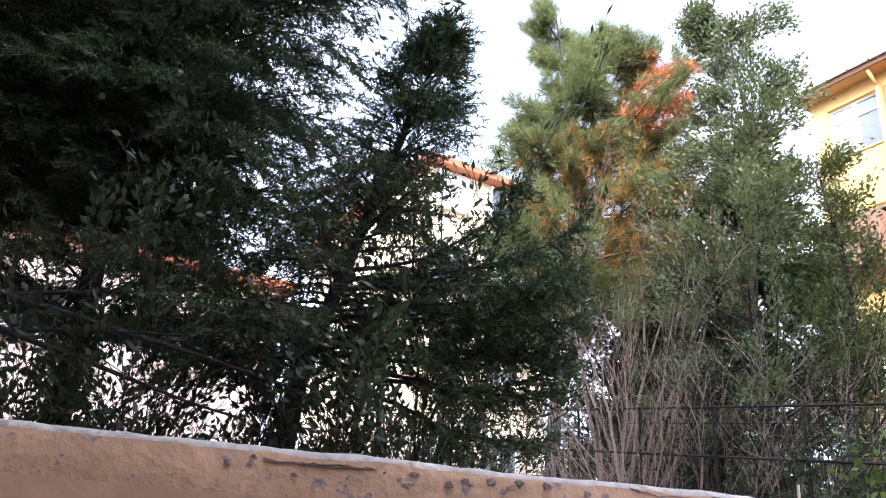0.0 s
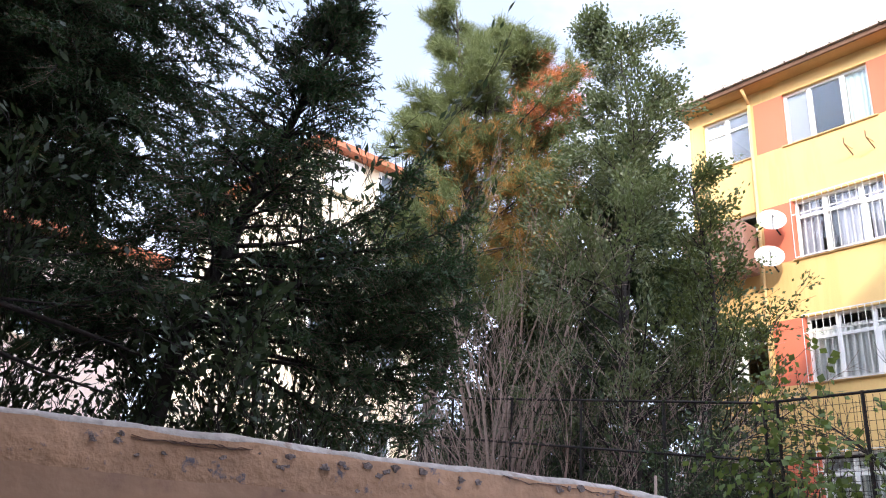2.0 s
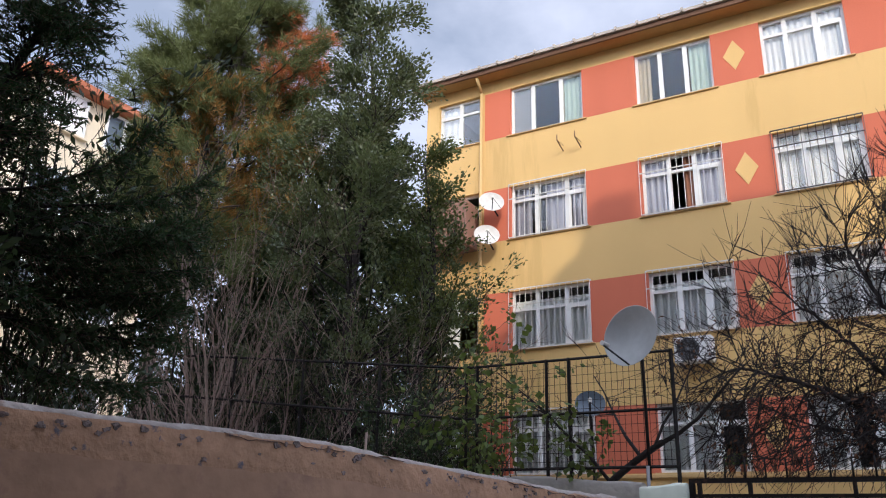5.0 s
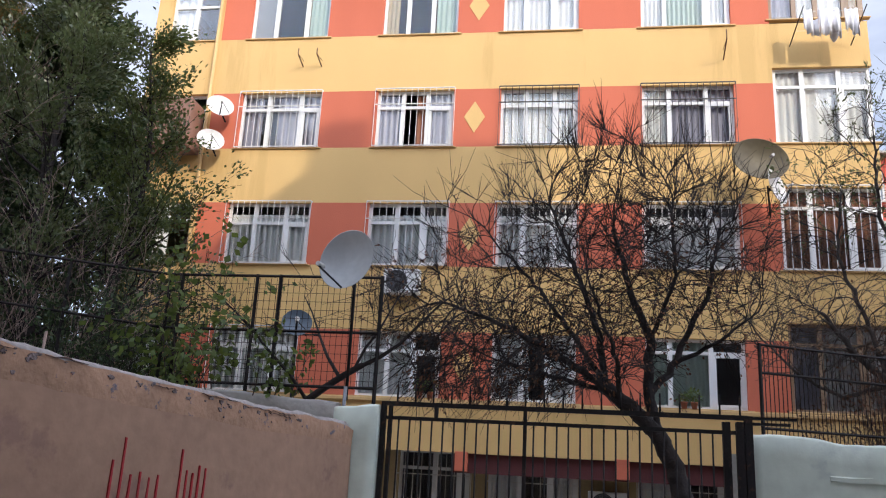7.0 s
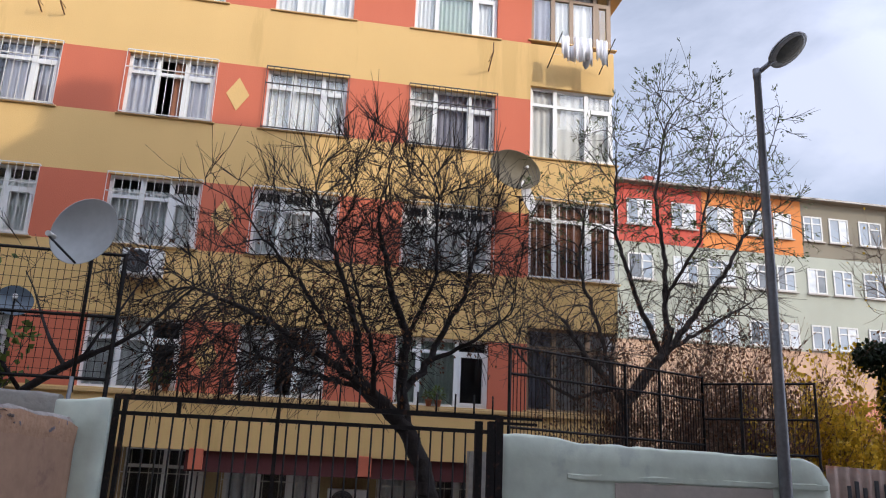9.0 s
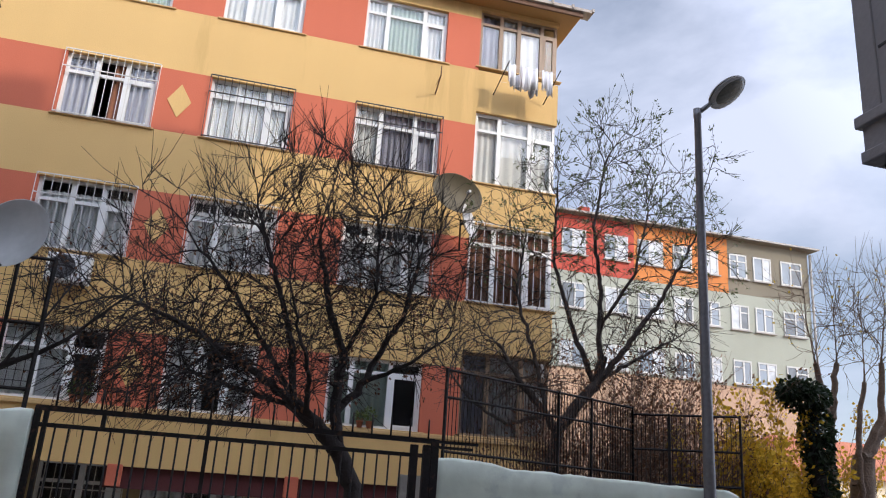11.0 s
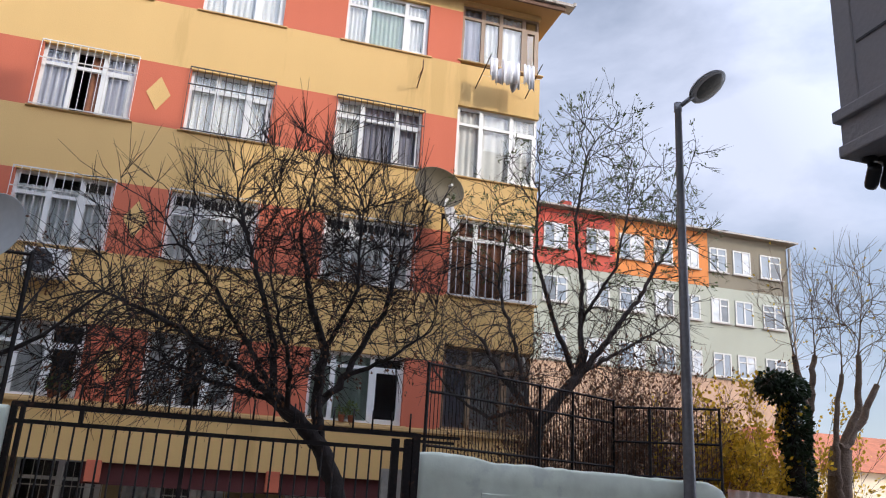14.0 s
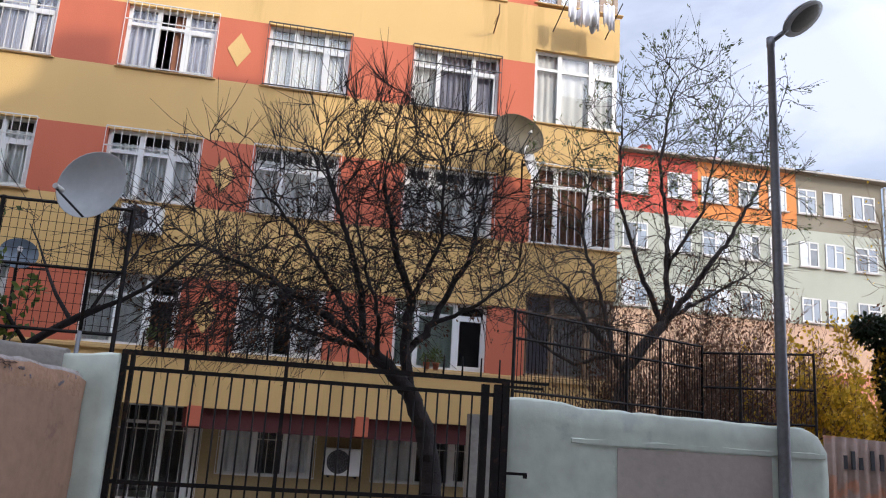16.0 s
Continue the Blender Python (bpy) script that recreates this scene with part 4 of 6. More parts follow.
# ---- trees and shrubs ----
def bare_tree(name, label, seed, trunk, limbs, levels, kids, spread, material, radius, up=0.06, wander=0.13, shrink=0.6, leaf=None, steps=5, minr=0.003):
    """A leafless tree: a bent trunk through given points, limbs of (height fraction, direction, length), branching on."""
    rng = np.random.default_rng(seed)
    base = np.array(trunk[0], float)
    th = tagged(empty(name, tuple(base)), label, "tree")
    pts = [np.array(p, float) - base for p in trunk]
    segs, tips = [], []
    for i, (a, b) in enumerate(zip(pts, pts[1:])):
        n = 4
        bend = rng.normal(0, 0.03, 3) * np.linalg.norm(b - a)
        for k in range(n):
            f0, f1 = k / n, (k + 1) / n
            g = (i + f0) / (len(pts) - 1), (i + f1) / (len(pts) - 1)
            p = a + (b - a) * f0 + bend * math.sin(math.pi * f0)
            q = a + (b - a) * f1 + bend * math.sin(math.pi * f1)
            segs.append((*p, *q, radius * (1.15 - 0.45 * g[0]), radius * (1.15 - 0.45 * g[1]), 0))
    for at, d, ln, r in limbs:
        o = np.array(at, float) - base
        grow(rng, o, d, ln, r, levels, spread, kids, up, wander, shrink, steps, segs, tips, 0, minr)
    s = np.array(segs)
    thick = s[s[:, 8] <= 1]
    v, f = tubes(thick[:, :8], 7)
    np_mesh("trunk", v, f, material, th, True)
    thin = s[s[:, 8] > 1]
    if len(thin):
        v, f = tubes(thin[:, :8], 3)
        np_mesh("twig_mass", v, f, material, th, True, kind="stuff")
    if leaf:
        lm, count, ln, wd, droop, zone = leaf
        t = np.array(tips)
        t = t[(t[:, 2] > zone[0]) & (t[:, 2] < zone[1])]
        pick = rng.integers(0, len(t), count)
        v, f = leaves(t[pick, :3] + rng.normal(0, 0.02, (count, 3)), t[pick, 3:], ln, wd, rng, droop)
        np_mesh("foliage", v, f, lm, th, kind="stuff")
    return th


def colonise(rng, stems, aims, step, reach, kill, inertia=1.1, lift=0.0, rounds=140):
    """Grow branches from stems (lists of points; each starts at the nearest node so far) towards scattered aims."""
    nodes, par, width = np.zeros((0, 3)), np.zeros(0, int), []
    for st, w0, w1 in stems:
        first = len(nodes)
        prev = int(np.linalg.norm(nodes - np.array(st[0]), axis=1).argmin()) if len(nodes) else -1
        for a, b in zip(st, st[1:]):
            a, b = np.array(a, float), np.array(b, float)
            n = max(1, int(np.linalg.norm(b - a) / step))
            for k in range(n):
                nodes = np.vstack([nodes, a + (b - a) * (k + (prev >= 0)) / n + rng.normal(0, 0.012, 3)])
                par = np.append(par, prev)
                prev = len(nodes) - 1
        width += list(np.linspace(w0, w1, len(nodes) - first))
    aims = np.array(aims)
    best, who = np.full(len(aims), 1e9), np.zeros(len(aims), int)
    kids = np.zeros(len(nodes), int)
    done = 0
    for _ in range(rounds):
        fresh = nodes[done:]
        if not len(fresh) or not len(aims):
            break
        d2 = (aims ** 2).sum(1)[:, None] + (fresh ** 2).sum(1)[None] - 2 * aims @ fresh.T
        k = d2.argmin(1)
        d = np.sqrt(np.maximum(d2[np.arange(len(aims)), k], 0))
        better = d < best
        best, who = np.where(better, d, best), np.where(better, k + done, who)
        keep = best > kill
        aims, best, who = aims[keep], best[keep], who[keep]
        done = len(nodes)
        pull = best < reach
        mean = np.zeros((done, 3))
        np.add.at(mean, who[pull], unit(aims[pull] - nodes[who[pull]]))
        act = np.unique(who[pull])
        act = act[kids[act] < 3]
        if not len(act):
            break
        kids[act] += 1
        kids = np.append(kids, np.zeros(len(act), int))
        back = np.where(par[act, None] >= 0, unit(nodes[act] - nodes[np.maximum(par[act], 0)]), 0)
        v = unit(unit(mean[act]) + inertia * back + rng.normal(0, 0.07, (len(act), 3)) + np.array([0, 0, lift]))
        nodes, par = np.vstack([nodes, nodes[act] + v * step]), np.append(par, act)
    return nodes, par, np.array(width)


def grown_tree(name, label, seed, stems, blobs, count, material, step, reach, kill, tip_r, shoots, shoot_len, lift=0.0, leaf=None, shoot_up=0.5, floor=0.0):
    """A leafless tree: stems through given points, a crown grown into ellipsoids, fine shoots at the tips."""
    rng = np.random.default_rng(seed)
    base = np.array(stems[0][0][0], float)
    th = tagged(empty(name, tuple(base)), label, "tree")
    b = np.array(blobs, float)
    vol = np.prod(b[:, 3:6], axis=1) * b[:, 6]
    k = rng.choice(len(b), count, p=vol / vol.sum())
    aims = b[k, :3] + unit(rng.normal(0, 1, (count, 3))) * rng.random((count, 1)) ** 0.4 * b[k, 3:6]
    nodes, par, width = colonise(rng, stems, aims[aims[:, 2] > floor], step, reach, kill, lift=lift)
    n = len(nodes)
    kids = np.bincount(par[par >= 0], minlength=n)
    flow = np.zeros(n)
    for i in range(n - 1, -1, -1):
        flow[i] = max(flow[i], 1.0)
        if par[i] >= 0:
            flow[par[i]] += flow[i]
    r = tip_r * np.minimum(flow, 400) ** 0.32
    r[:len(width)] = width
    has = par >= 0
    p, q = nodes[par[has]] - base, nodes[has] - base
    seg = np.concatenate([p, q, np.minimum(r[par[has]], r[has] * 1.5)[:, None], r[has][:, None]], 1)
    seg[:, :3] -= unit(seg[:, 3:6] - seg[:, :3]) * np.minimum(seg[:, 6:7] * 0.45, 0.05)
    thick = seg[:, 7] > tip_r * 2.6
    v, f = tubes(seg[thick], 8)
    np_mesh("trunk", v, f, material, th, True)
    thin = [seg[~thick]]
    ends = np.where(r < tip_r * 2.2)[0]
    ends = ends[par[ends] >= 0]
    centre = b[:, :3].mean(0)
    tips = []
    for i in ends:
        m = shoots if kids[i] == 0 else (1 if rng.random() < 0.6 else 0)
        d0 = unit(nodes[i] - nodes[par[i]])
        for _ in range(m):
            d = unit(d0 + rng.normal(0, 0.30, 3) + np.array([0, 0, shoot_up]) * np.clip((nodes[i][2] - centre[2]) / 2 + 0.4, -0.2, 1))
            ln = shoot_len * rng.uniform(0.45, 1.3)
            a = nodes[i] - base
            mid = a + d * ln * 0.5
            e = mid + unit(d + rng.normal(0, 0.12, 3) + np.array([0, 0, 0.1])) * ln * 0.5
            thin.append(np.array([(*a, *mid, tip_r * 0.9, tip_r * 0.7), (*mid, *e, tip_r * 0.7, tip_r * 0.4)]))
            tips += [(*mid, *d), (*e, *d)]
    v, f = tubes(np.concatenate(thin), 3)
    np_mesh("twig_mass", v, f, material, th, True, kind="stuff")
    if leaf:
        lm, cnt, ln, wd, droop, zone = leaf
        t = np.array(tips)
        t = t[(t[:, 2] > zone[0] - base[2]) & (t[:, 2] < zone[1] - base[2])]
        t = t[rng.random(len(t)) < 0.4]
        pick = rng.integers(0, len(t), cnt)
        v, f = leaves(t[pick, :3] + rng.normal(0, 0.03, (cnt, 3)), t[pick, 3:], ln, wd, rng, droop)
        np_mesh("foliage", v, f, lm, th, kind="stuff")
    return th


TY = 11.5
grown_tree("bare_tree", "leafless dark fruit tree with a dense spreading crown of fine twigs", 4,
           [([(1.82, TY, 0), (1.80, TY, 1.1), (1.66, TY, 1.75), (1.42, TY, 2.2), (1.05, TY - 0.05, 2.52), (0.72, TY - 0.1, 2.8)], 0.165, 0.1),
            ([(1.42, TY, 2.2), (1.32, TY + 0.1, 2.75), (1.36, TY + 0.15, 3.5), (1.1, TY + 0.15, 4.2), (0.85, TY + 0.2, 5.2)], 0.085, 0.03),
            ([(1.33, TY + 0.1, 2.75), (1.62, TY + 0.2, 3.05), (1.8, TY + 0.25, 3.45), (2.2, TY + 0.2, 4.2), (2.4, TY + 0.2, 5.2)], 0.055, 0.022),
            ([(0.75, TY - 0.1, 2.78), (0.2, TY - 0.3, 3.1), (-0.6, TY - 0.35, 3.55), (-1.6, TY - 0.4, 3.9)], 0.06, 0.018),
            ([(0.8, TY - 0.1, 2.72), (0.1, TY + 0.4, 2.95), (-0.8, TY + 0.7, 3.2)], 0.04, 0.016),
            ([(0.72, TY - 0.1, 2.8), (0.62, TY, 3.6), (0.3, TY, 4.5), (-0.1, TY, 5.5)], 0.055, 0.02),
            ([(0.74, TY - 0.1, 2.8), (0.3, TY + 0.1, 3.5), (-0.3, TY + 0.1, 4.3), (-0.9, TY + 0.1, 4.9)], 0.045, 0.016),
            ([(0.9, TY - 0.1, 2.65), (0.85, TY - 0.6, 3.1), (0.5, TY - 0.9, 4.0)], 0.04, 0.016),
            ([(1.36, TY + 0.15, 3.5), (1.7, TY - 0.2, 4.4), (1.65, TY - 0.3, 5.6)], 0.035, 0.015),
            ([(1.7, TY + 0.2, 3.2), (2.3, TY - 0.1, 3.5), (2.8, TY - 0.2, 3.9)], 0.035, 0.014)],
           [(0.75, TY, 4.9, 1.9, 1.4, 1.65, 1.0), (-0.9, TY, 3.65, 1.8, 1.3, 0.8, 2.2), (1.9, TY, 5.0, 1.25, 1.2, 1.5, 1.1), (-2.0, TY, 3.9, 0.9, 0.9, 0.65, 1.2),
            (0.8, TY, 6.1, 0.9, 0.9, 0.75, 1.0), (-1.4, TY, 5.0, 0.9, 0.8, 0.7, 0.45), (0.0, TY - 0.3, 3.2, 1.5, 1.0, 0.5, 5.0), (-0.5, TY - 0.4, 2.95, 1.8, 0.9, 0.35, 8.0), (2.4, TY, 4.0, 0.75, 1.0, 0.75, 1.2)],
           4700, M_BARKDARK, 0.11, 1.3, 0.16, 0.0062, 4, 0.60, lift=0.06, leaf=(M_DRYLEAF, 3600, 0.06, 0.034, 0.9, (2.4, 5.0)), floor=2.62)
RY = 13.4
grown_tree("bare_tree", "leafless grey tree with a crooked forked trunk and sparse last leaves", 9,
           [([(5.20, RY, 0), (5.27, RY, 1.5), (5.30, RY, 2.3), (5.42, RY, 2.95), (5.75, RY, 3.4), (6.12, RY, 3.8), (6.25, RY, 4.3)], 0.15, 0.09),
            ([(5.40, RY, 2.9), (5.12, RY - 0.1, 3.25), (4.6, RY - 0.2, 3.7), (4.2, RY - 0.2, 4.3)], 0.075, 0.03),
            ([(5.2, RY - 0.1, 3.2), (4.6, RY + 0.3, 3.0), (3.9, RY + 0.4, 3.4), (3.4, RY + 0.3, 3.9)], 0.04, 0.015),
            ([(5.15, RY - 0.1, 3.25), (4.95, RY, 4.2), (4.6, RY + 0.1, 5.3), (4.7, RY, 6.4)], 0.045, 0.016),
            ([(6.12, RY, 3.8), (6.7, RY - 0.2, 4.6), (7.3, RY - 0.3, 5.5), (8.1, RY - 0.2, 6.8)], 0.06, 0.02),
            ([(6.10, RY, 3.8), (5.75, RY + 0.2, 4.8), (5.35, RY + 0.2, 6.0), (5.3, RY, 7.4)], 0.055, 0.018),
            ([(6.15, RY, 3.9), (6.9, RY + 0.2, 4.3), (7.9, RY + 0.2, 4.9)], 0.045, 0.016),
            ([(6.2, RY, 4.2), (6.3, RY + 0.2, 5.6), (6.1, RY + 0.1, 6.8), (6.3, RY, 8.2)], 0.055, 0.018),
            ([(6.25, RY + 0.1, 4.9), (6.8, RY - 0.2, 5.9), (7.1, RY - 0.2, 7.3)], 0.035, 0.014)],
           [(6.5, RY, 7.0, 1.7, 1.3, 1.9, 0.9), (4.7, RY, 6.2, 1.1, 1.0, 1.7, 0.7), (4.2, RY, 4.1, 1.4, 1.0, 0.9, 5.0), (8.0, RY, 6.3, 1.0, 0.9, 1.3, 1.0),
            (8.5, RY, 8.3, 0.45, 0.5, 0.7, 0.8), (6.8, RY, 4.7, 1.6, 1.0, 0.9, 4.0), (6.6, RY, 8.9, 0.8, 0.7, 0.5, 0.9)],
           3000, M_BARK, 0.12, 1.8, 0.18, 0.0062, 2, 0.50, lift=0.03, leaf=(M_OAKLEAF, 5200, 0.085, 0.028, 0.1, (5.6, 10.0)), floor=3.1)
# curved limb of a tree leaning over the fence
bare_tree("bare_tree", "crooked leafless branch tree growing through the fence", 14, [(-3.3, 9.6, 0), (-3.2, 9.6, 1.6), (-3.0, 9.5, 2.3), (-2.3, 9.4, 2.75)],
          [((-2.6, 9.45, 2.6), (-0.6, 0.1, 1.0), 1.8, 0.025), ((-2.35, 9.4, 2.72), (1.0, 0, 0.4), 1.5, 0.03), ((-3.0, 9.5, 2.3), (-0.5, -0.1, 1), 2.0, 0.025), ((-2.4, 9.4, 2.7), (0.3, 0, 1.0), 1.4, 0.02)],
          2, (2, 2, 2), (0.4, 1.0), M_BARKDARK, 0.055, up=0.02)
# bare trees at the far right, pollarded
PY = 13.2
POLLARD = "pollarded leafless tree with long straight shoots"
grown_tree("bare_tree", POLLARD, 50, [([(10.72, PY, 0), (10.73, PY, 2.2), (10.84, PY, 3.4), (10.60, PY, 4.65)], 0.11, 0.05), ([(10.84, PY, 3.4), (11.07, PY, 4.7)], 0.07, 0.05)],
           [(10.7, PY, 5.5, 0.8, 0.6, 0.9, 1), (11.2, PY, 5.7, 0.6, 0.5, 0.9, 1)], 170, M_BARKTAN, 0.13, 1.4, 0.17, 0.0055, 2, 0.6, lift=0.2, leaf=(M_YELLOWLEAF, 40, 0.07, 0.045, 0.3, (3.5, 7)))
grown_tree("bare_tree", POLLARD, 51, [([(11.25, PY - 0.2, 0), (11.22, PY - 0.2, 2.6), (11.27, PY - 0.2, 3.4), (11.5, PY - 0.2, 4.35)], 0.08, 0.042)],
           [(11.5, PY - 0.2, 5.4, 0.6, 0.6, 1.1, 1)], 110, M_BARKTAN, 0.13, 1.4, 0.17, 0.0055, 2, 0.6, lift=0.2, leaf=(M_YELLOWLEAF, 30, 0.07, 0.045, 0.3, (3.5, 7)))
grown_tree("bare_tree", "thick pollarded stump with two stout limbs and long shoots", 52, [([(11.5, PY + 0.1, 0), (11.5, PY + 0.1, 2.3), (11.6, PY + 0.1, 3.0)], 0.25, 0.20), ([(11.6, PY + 0.1, 3.0), (12.0, PY, 3.7), (12.13, PY, 4.83)], 0.08, 0.05), ([(11.62, PY + 0.1, 2.95), (12.25, PY + 0.2, 3.55), (12.7, PY + 0.2, 4.3)], 0.09, 0.06)],
           [(12.2, PY, 5.9, 0.7, 0.6, 1.1, 1), (12.8, PY, 5.4, 0.6, 0.5, 1.0, 1)], 170, M_BARKTAN, 0.13, 1.4, 0.17, 0.0055, 2, 0.6, lift=0.2, leaf=(M_YELLOWLEAF, 40, 0.07, 0.045, 0.3, (3.5, 7)))


def thicket(name, label, seed, at, spread, n, height, material, category="shrub", leaf=None, lean=0.25, r=0.014, kids=(1, 1), up=0.03, wander=0.08):
    """Many thin stems from the ground, branching upwards."""
    rng = np.random.default_rng(seed)
    th = tagged(empty(name, at), label, category)
    segs, tips = [], []
    for _ in range(n):
        o = np.array([rng.normal(0, spread[0]), rng.normal(0, spread[1]), 0])
        d = np.array([o[0] * lean + rng.normal(0, lean * 0.5), rng.normal(0, lean * 0.5), 1.0])
        grow(rng, o, d, height * rng.uniform(0.55, 1.1), r * rng.uniform(0.6, 1.5), 2, (0.25, 0.7), kids, up, wander, 0.42, 8, segs, tips, 0, 0.003)
    s = np.array(segs)
    v, f = tubes(s[s[:, 8] == 0][:, :8], 5)
    np_mesh("stem_mass", v, f, material, th, True, kind="stuff")
    v, f = tubes(s[s[:, 8] > 0][:, :8], 3)
    np_mesh("twig_mass", v, f, material, th, True, kind="stuff")
    if leaf:
        lm, count, ln, wd = leaf
        t = np.array(tips)
        pick = rng.integers(0, len(t), count)
        v, f = leaves(t[pick, :3] + rng.normal(0, 0.06, (count, 3)), t[pick, 3:], ln, wd, rng, 0.2)
        np_mesh("foliage", v, f, lm, th, kind="stuff")
    return th


thicket("bare_shrub", "tall bare shrub of many pale upright stems", 60, (-10.5, 9.7, 0), (0.55, 0.35), 20, 8.2, M_BARKPALE, lean=0.16, r=0.034, kids=(1, 2), wander=0.11)
thicket("bare_shrub", "low tangled bare shrub of pale arching twigs", 61, (-8.8, 9.75, 0.6), (0.9, 0.3), 32, 5.0, M_BARKPALE, lean=0.4, r=0.013, kids=(2, 1), wander=0.13)
thicket("bare_shrub", "bare tangled shrub of brown twigs beside the pine", 62, (-12.4, 8.4, 1.0), (0.8, 0.3), 14, 4.4, M_BARKMID, lean=0.3, r=0.012)
thicket("bare_shrub", "brown leafless brush behind the iron fence", 63, (6.5, 13.5, 0), (0.75, 0.4), 150, 3.7, M_BARKBROWN, lean=0.12, r=0.010, leaf=(M_DRYLEAF, 7000, 0.075, 0.04))
thicket("bare_shrub", "brown leafless brush behind the iron fence", 64, (7.9, 14.0, 0), (0.55, 0.4), 110, 3.7, M_BARKBROWN, lean=0.12, r=0.010, leaf=(M_DRYLEAF, 5000, 0.075, 0.04))
thicket("yellow_shrub", "shrub with bright yellow autumn leaves", 65, (9.55, 13.7, 0), (0.34, 0.35), 50, 3.0, M_BARKBROWN, lean=0.12, r=0.010, leaf=(M_YELLOWLEAF, 14000, 0.09, 0.07))
thicket("yellow_shrub", "small yellow-green autumn shrub between bare trees", 66, (11.6, 14.6, 0), (0.6, 0.4), 24, 3.4, M_BARK, lean=0.15, r=0.012, leaf=(M_YELLOWLEAF, 2600, 0.085, 0.06))
thicket("evergreen_bush", "dark glossy evergreen bush beneath the oak", 67, (-5.7, 9.75, 0), (0.35, 0.15), 34, 3.2, M_BARKDARK, lean=0.15, r=0.012, leaf=(M_BUSH, 7000, 0.075, 0.04))
thicket("evergreen_bush", "tall dark evergreen hedge behind the bare shrubs", 69, (-10.8, 11.3, 0), (1.5, 0.25), 54, 4.6, M_BARKDARK, lean=0.1, r=0.012, leaf=(M_BUSH, 15000, 0.11, 0.06))
thicket("evergreen_bush", "dark evergreen hedge beneath the tall pine", 72, (-12.9, 11.7, 0), (0.65, 0.25), 30, 5.6, M_BARKDARK, lean=0.1, r=0.012, leaf=(M_BUSH, 10000, 0.11, 0.06))
thicket("evergreen_bush", "dark evergreen bush along the garden fence", 68, (-7.2, 9.8, 0), (0.4, 0.15), 26, 2.9, M_BARKDARK, lean=0.15, r=0.012, leaf=(M_BUSH, 5000, 0.075, 0.04))


def blob_points(rng, blobs, count, shell=0.5):
    """Random places in a union of ellipsoids (x y z rx ry rz), denser near the skin."""
    b = np.array(blobs, float)
    vol = np.prod(b[:, 3:], axis=1) ** 0.75
    k = rng.choice(len(b), count, p=vol / vol.sum())
    d = unit(rng.normal(0, 1, (count, 3)))
    r = rng.random((count, 1)) ** shell
    return b[k, :3] + d * r * b[k, 3:], d


# ivy-clad trunk
ivy = tagged(empty("ivy_trunk", (10.35, 13.0, 0)), "dead tree trunk clad in dark green ivy", "tree")
rng = np.random.default_rng(70)
v, f = tubes([(0.05, 0, 0, 0.0, 0, 2.0, 0.16, 0.14), (0.0, 0, 2.0, -0.1, 0, 4.2, 0.14, 0.09)], 9)
np_mesh("trunk", v, f, M_BARKDARK, ivy, True)
p, d = blob_points(rng, [(0.05, 0, 2.0, 0.25, 0.25, 1.5), (-0.02, 0, 3.3, 0.30, 0.3, 0.7), (-0.2, 0, 3.95, 0.50, 0.35, 0.30), (-0.5, 0, 4.05, 0.25, 0.25, 0.2)], 4600, 0.3)
v, f = leaves(p, d, 0.09, 0.07, rng, 0.6)
np_mesh("foliage", v, f, M_IVY, ivy, kind="stuff")

# vine on the fence
vine = tagged(empty("climbing_vine", (-3.9, 9.15, 2.4)), "climbing vine with yellow-green leaves on the iron fence", "vine")
rng = np.random.default_rng(71)
segs, tips = [], []
for k in range(16):
    o = np.array([rng.uniform(-0.95, 1.0), rng.uniform(-0.06, 0.06), -0.5])
    grow(rng, o, (rng.normal(0, 0.25), 0, 1), rng.uniform(1.0, 2.3) if o[0] < 0 else rng.uniform(0.8, 1.5), 0.010, 1, (0.4, 1.1), (1, 1), 0.0, 0.22, 0.45, 8, segs, tips, 0, 0.003)
s_ = np.array(segs)
v, f = tubes(s_[:, :8], 4)
np_mesh("stem_mass", v, f, M_BARK, vine, True, kind="stuff")
t_ = np.array(tips)
pick = rng.integers(0, len(t_), 850)
v, f = leaves(t_[pick, :3] + rng.normal(0, 0.05, (850, 3)), t_[pick, 3:], 0.11, 0.09, rng, 0.9)
np_mesh("foliage", v, f, M_VINE, vine, kind="stuff")


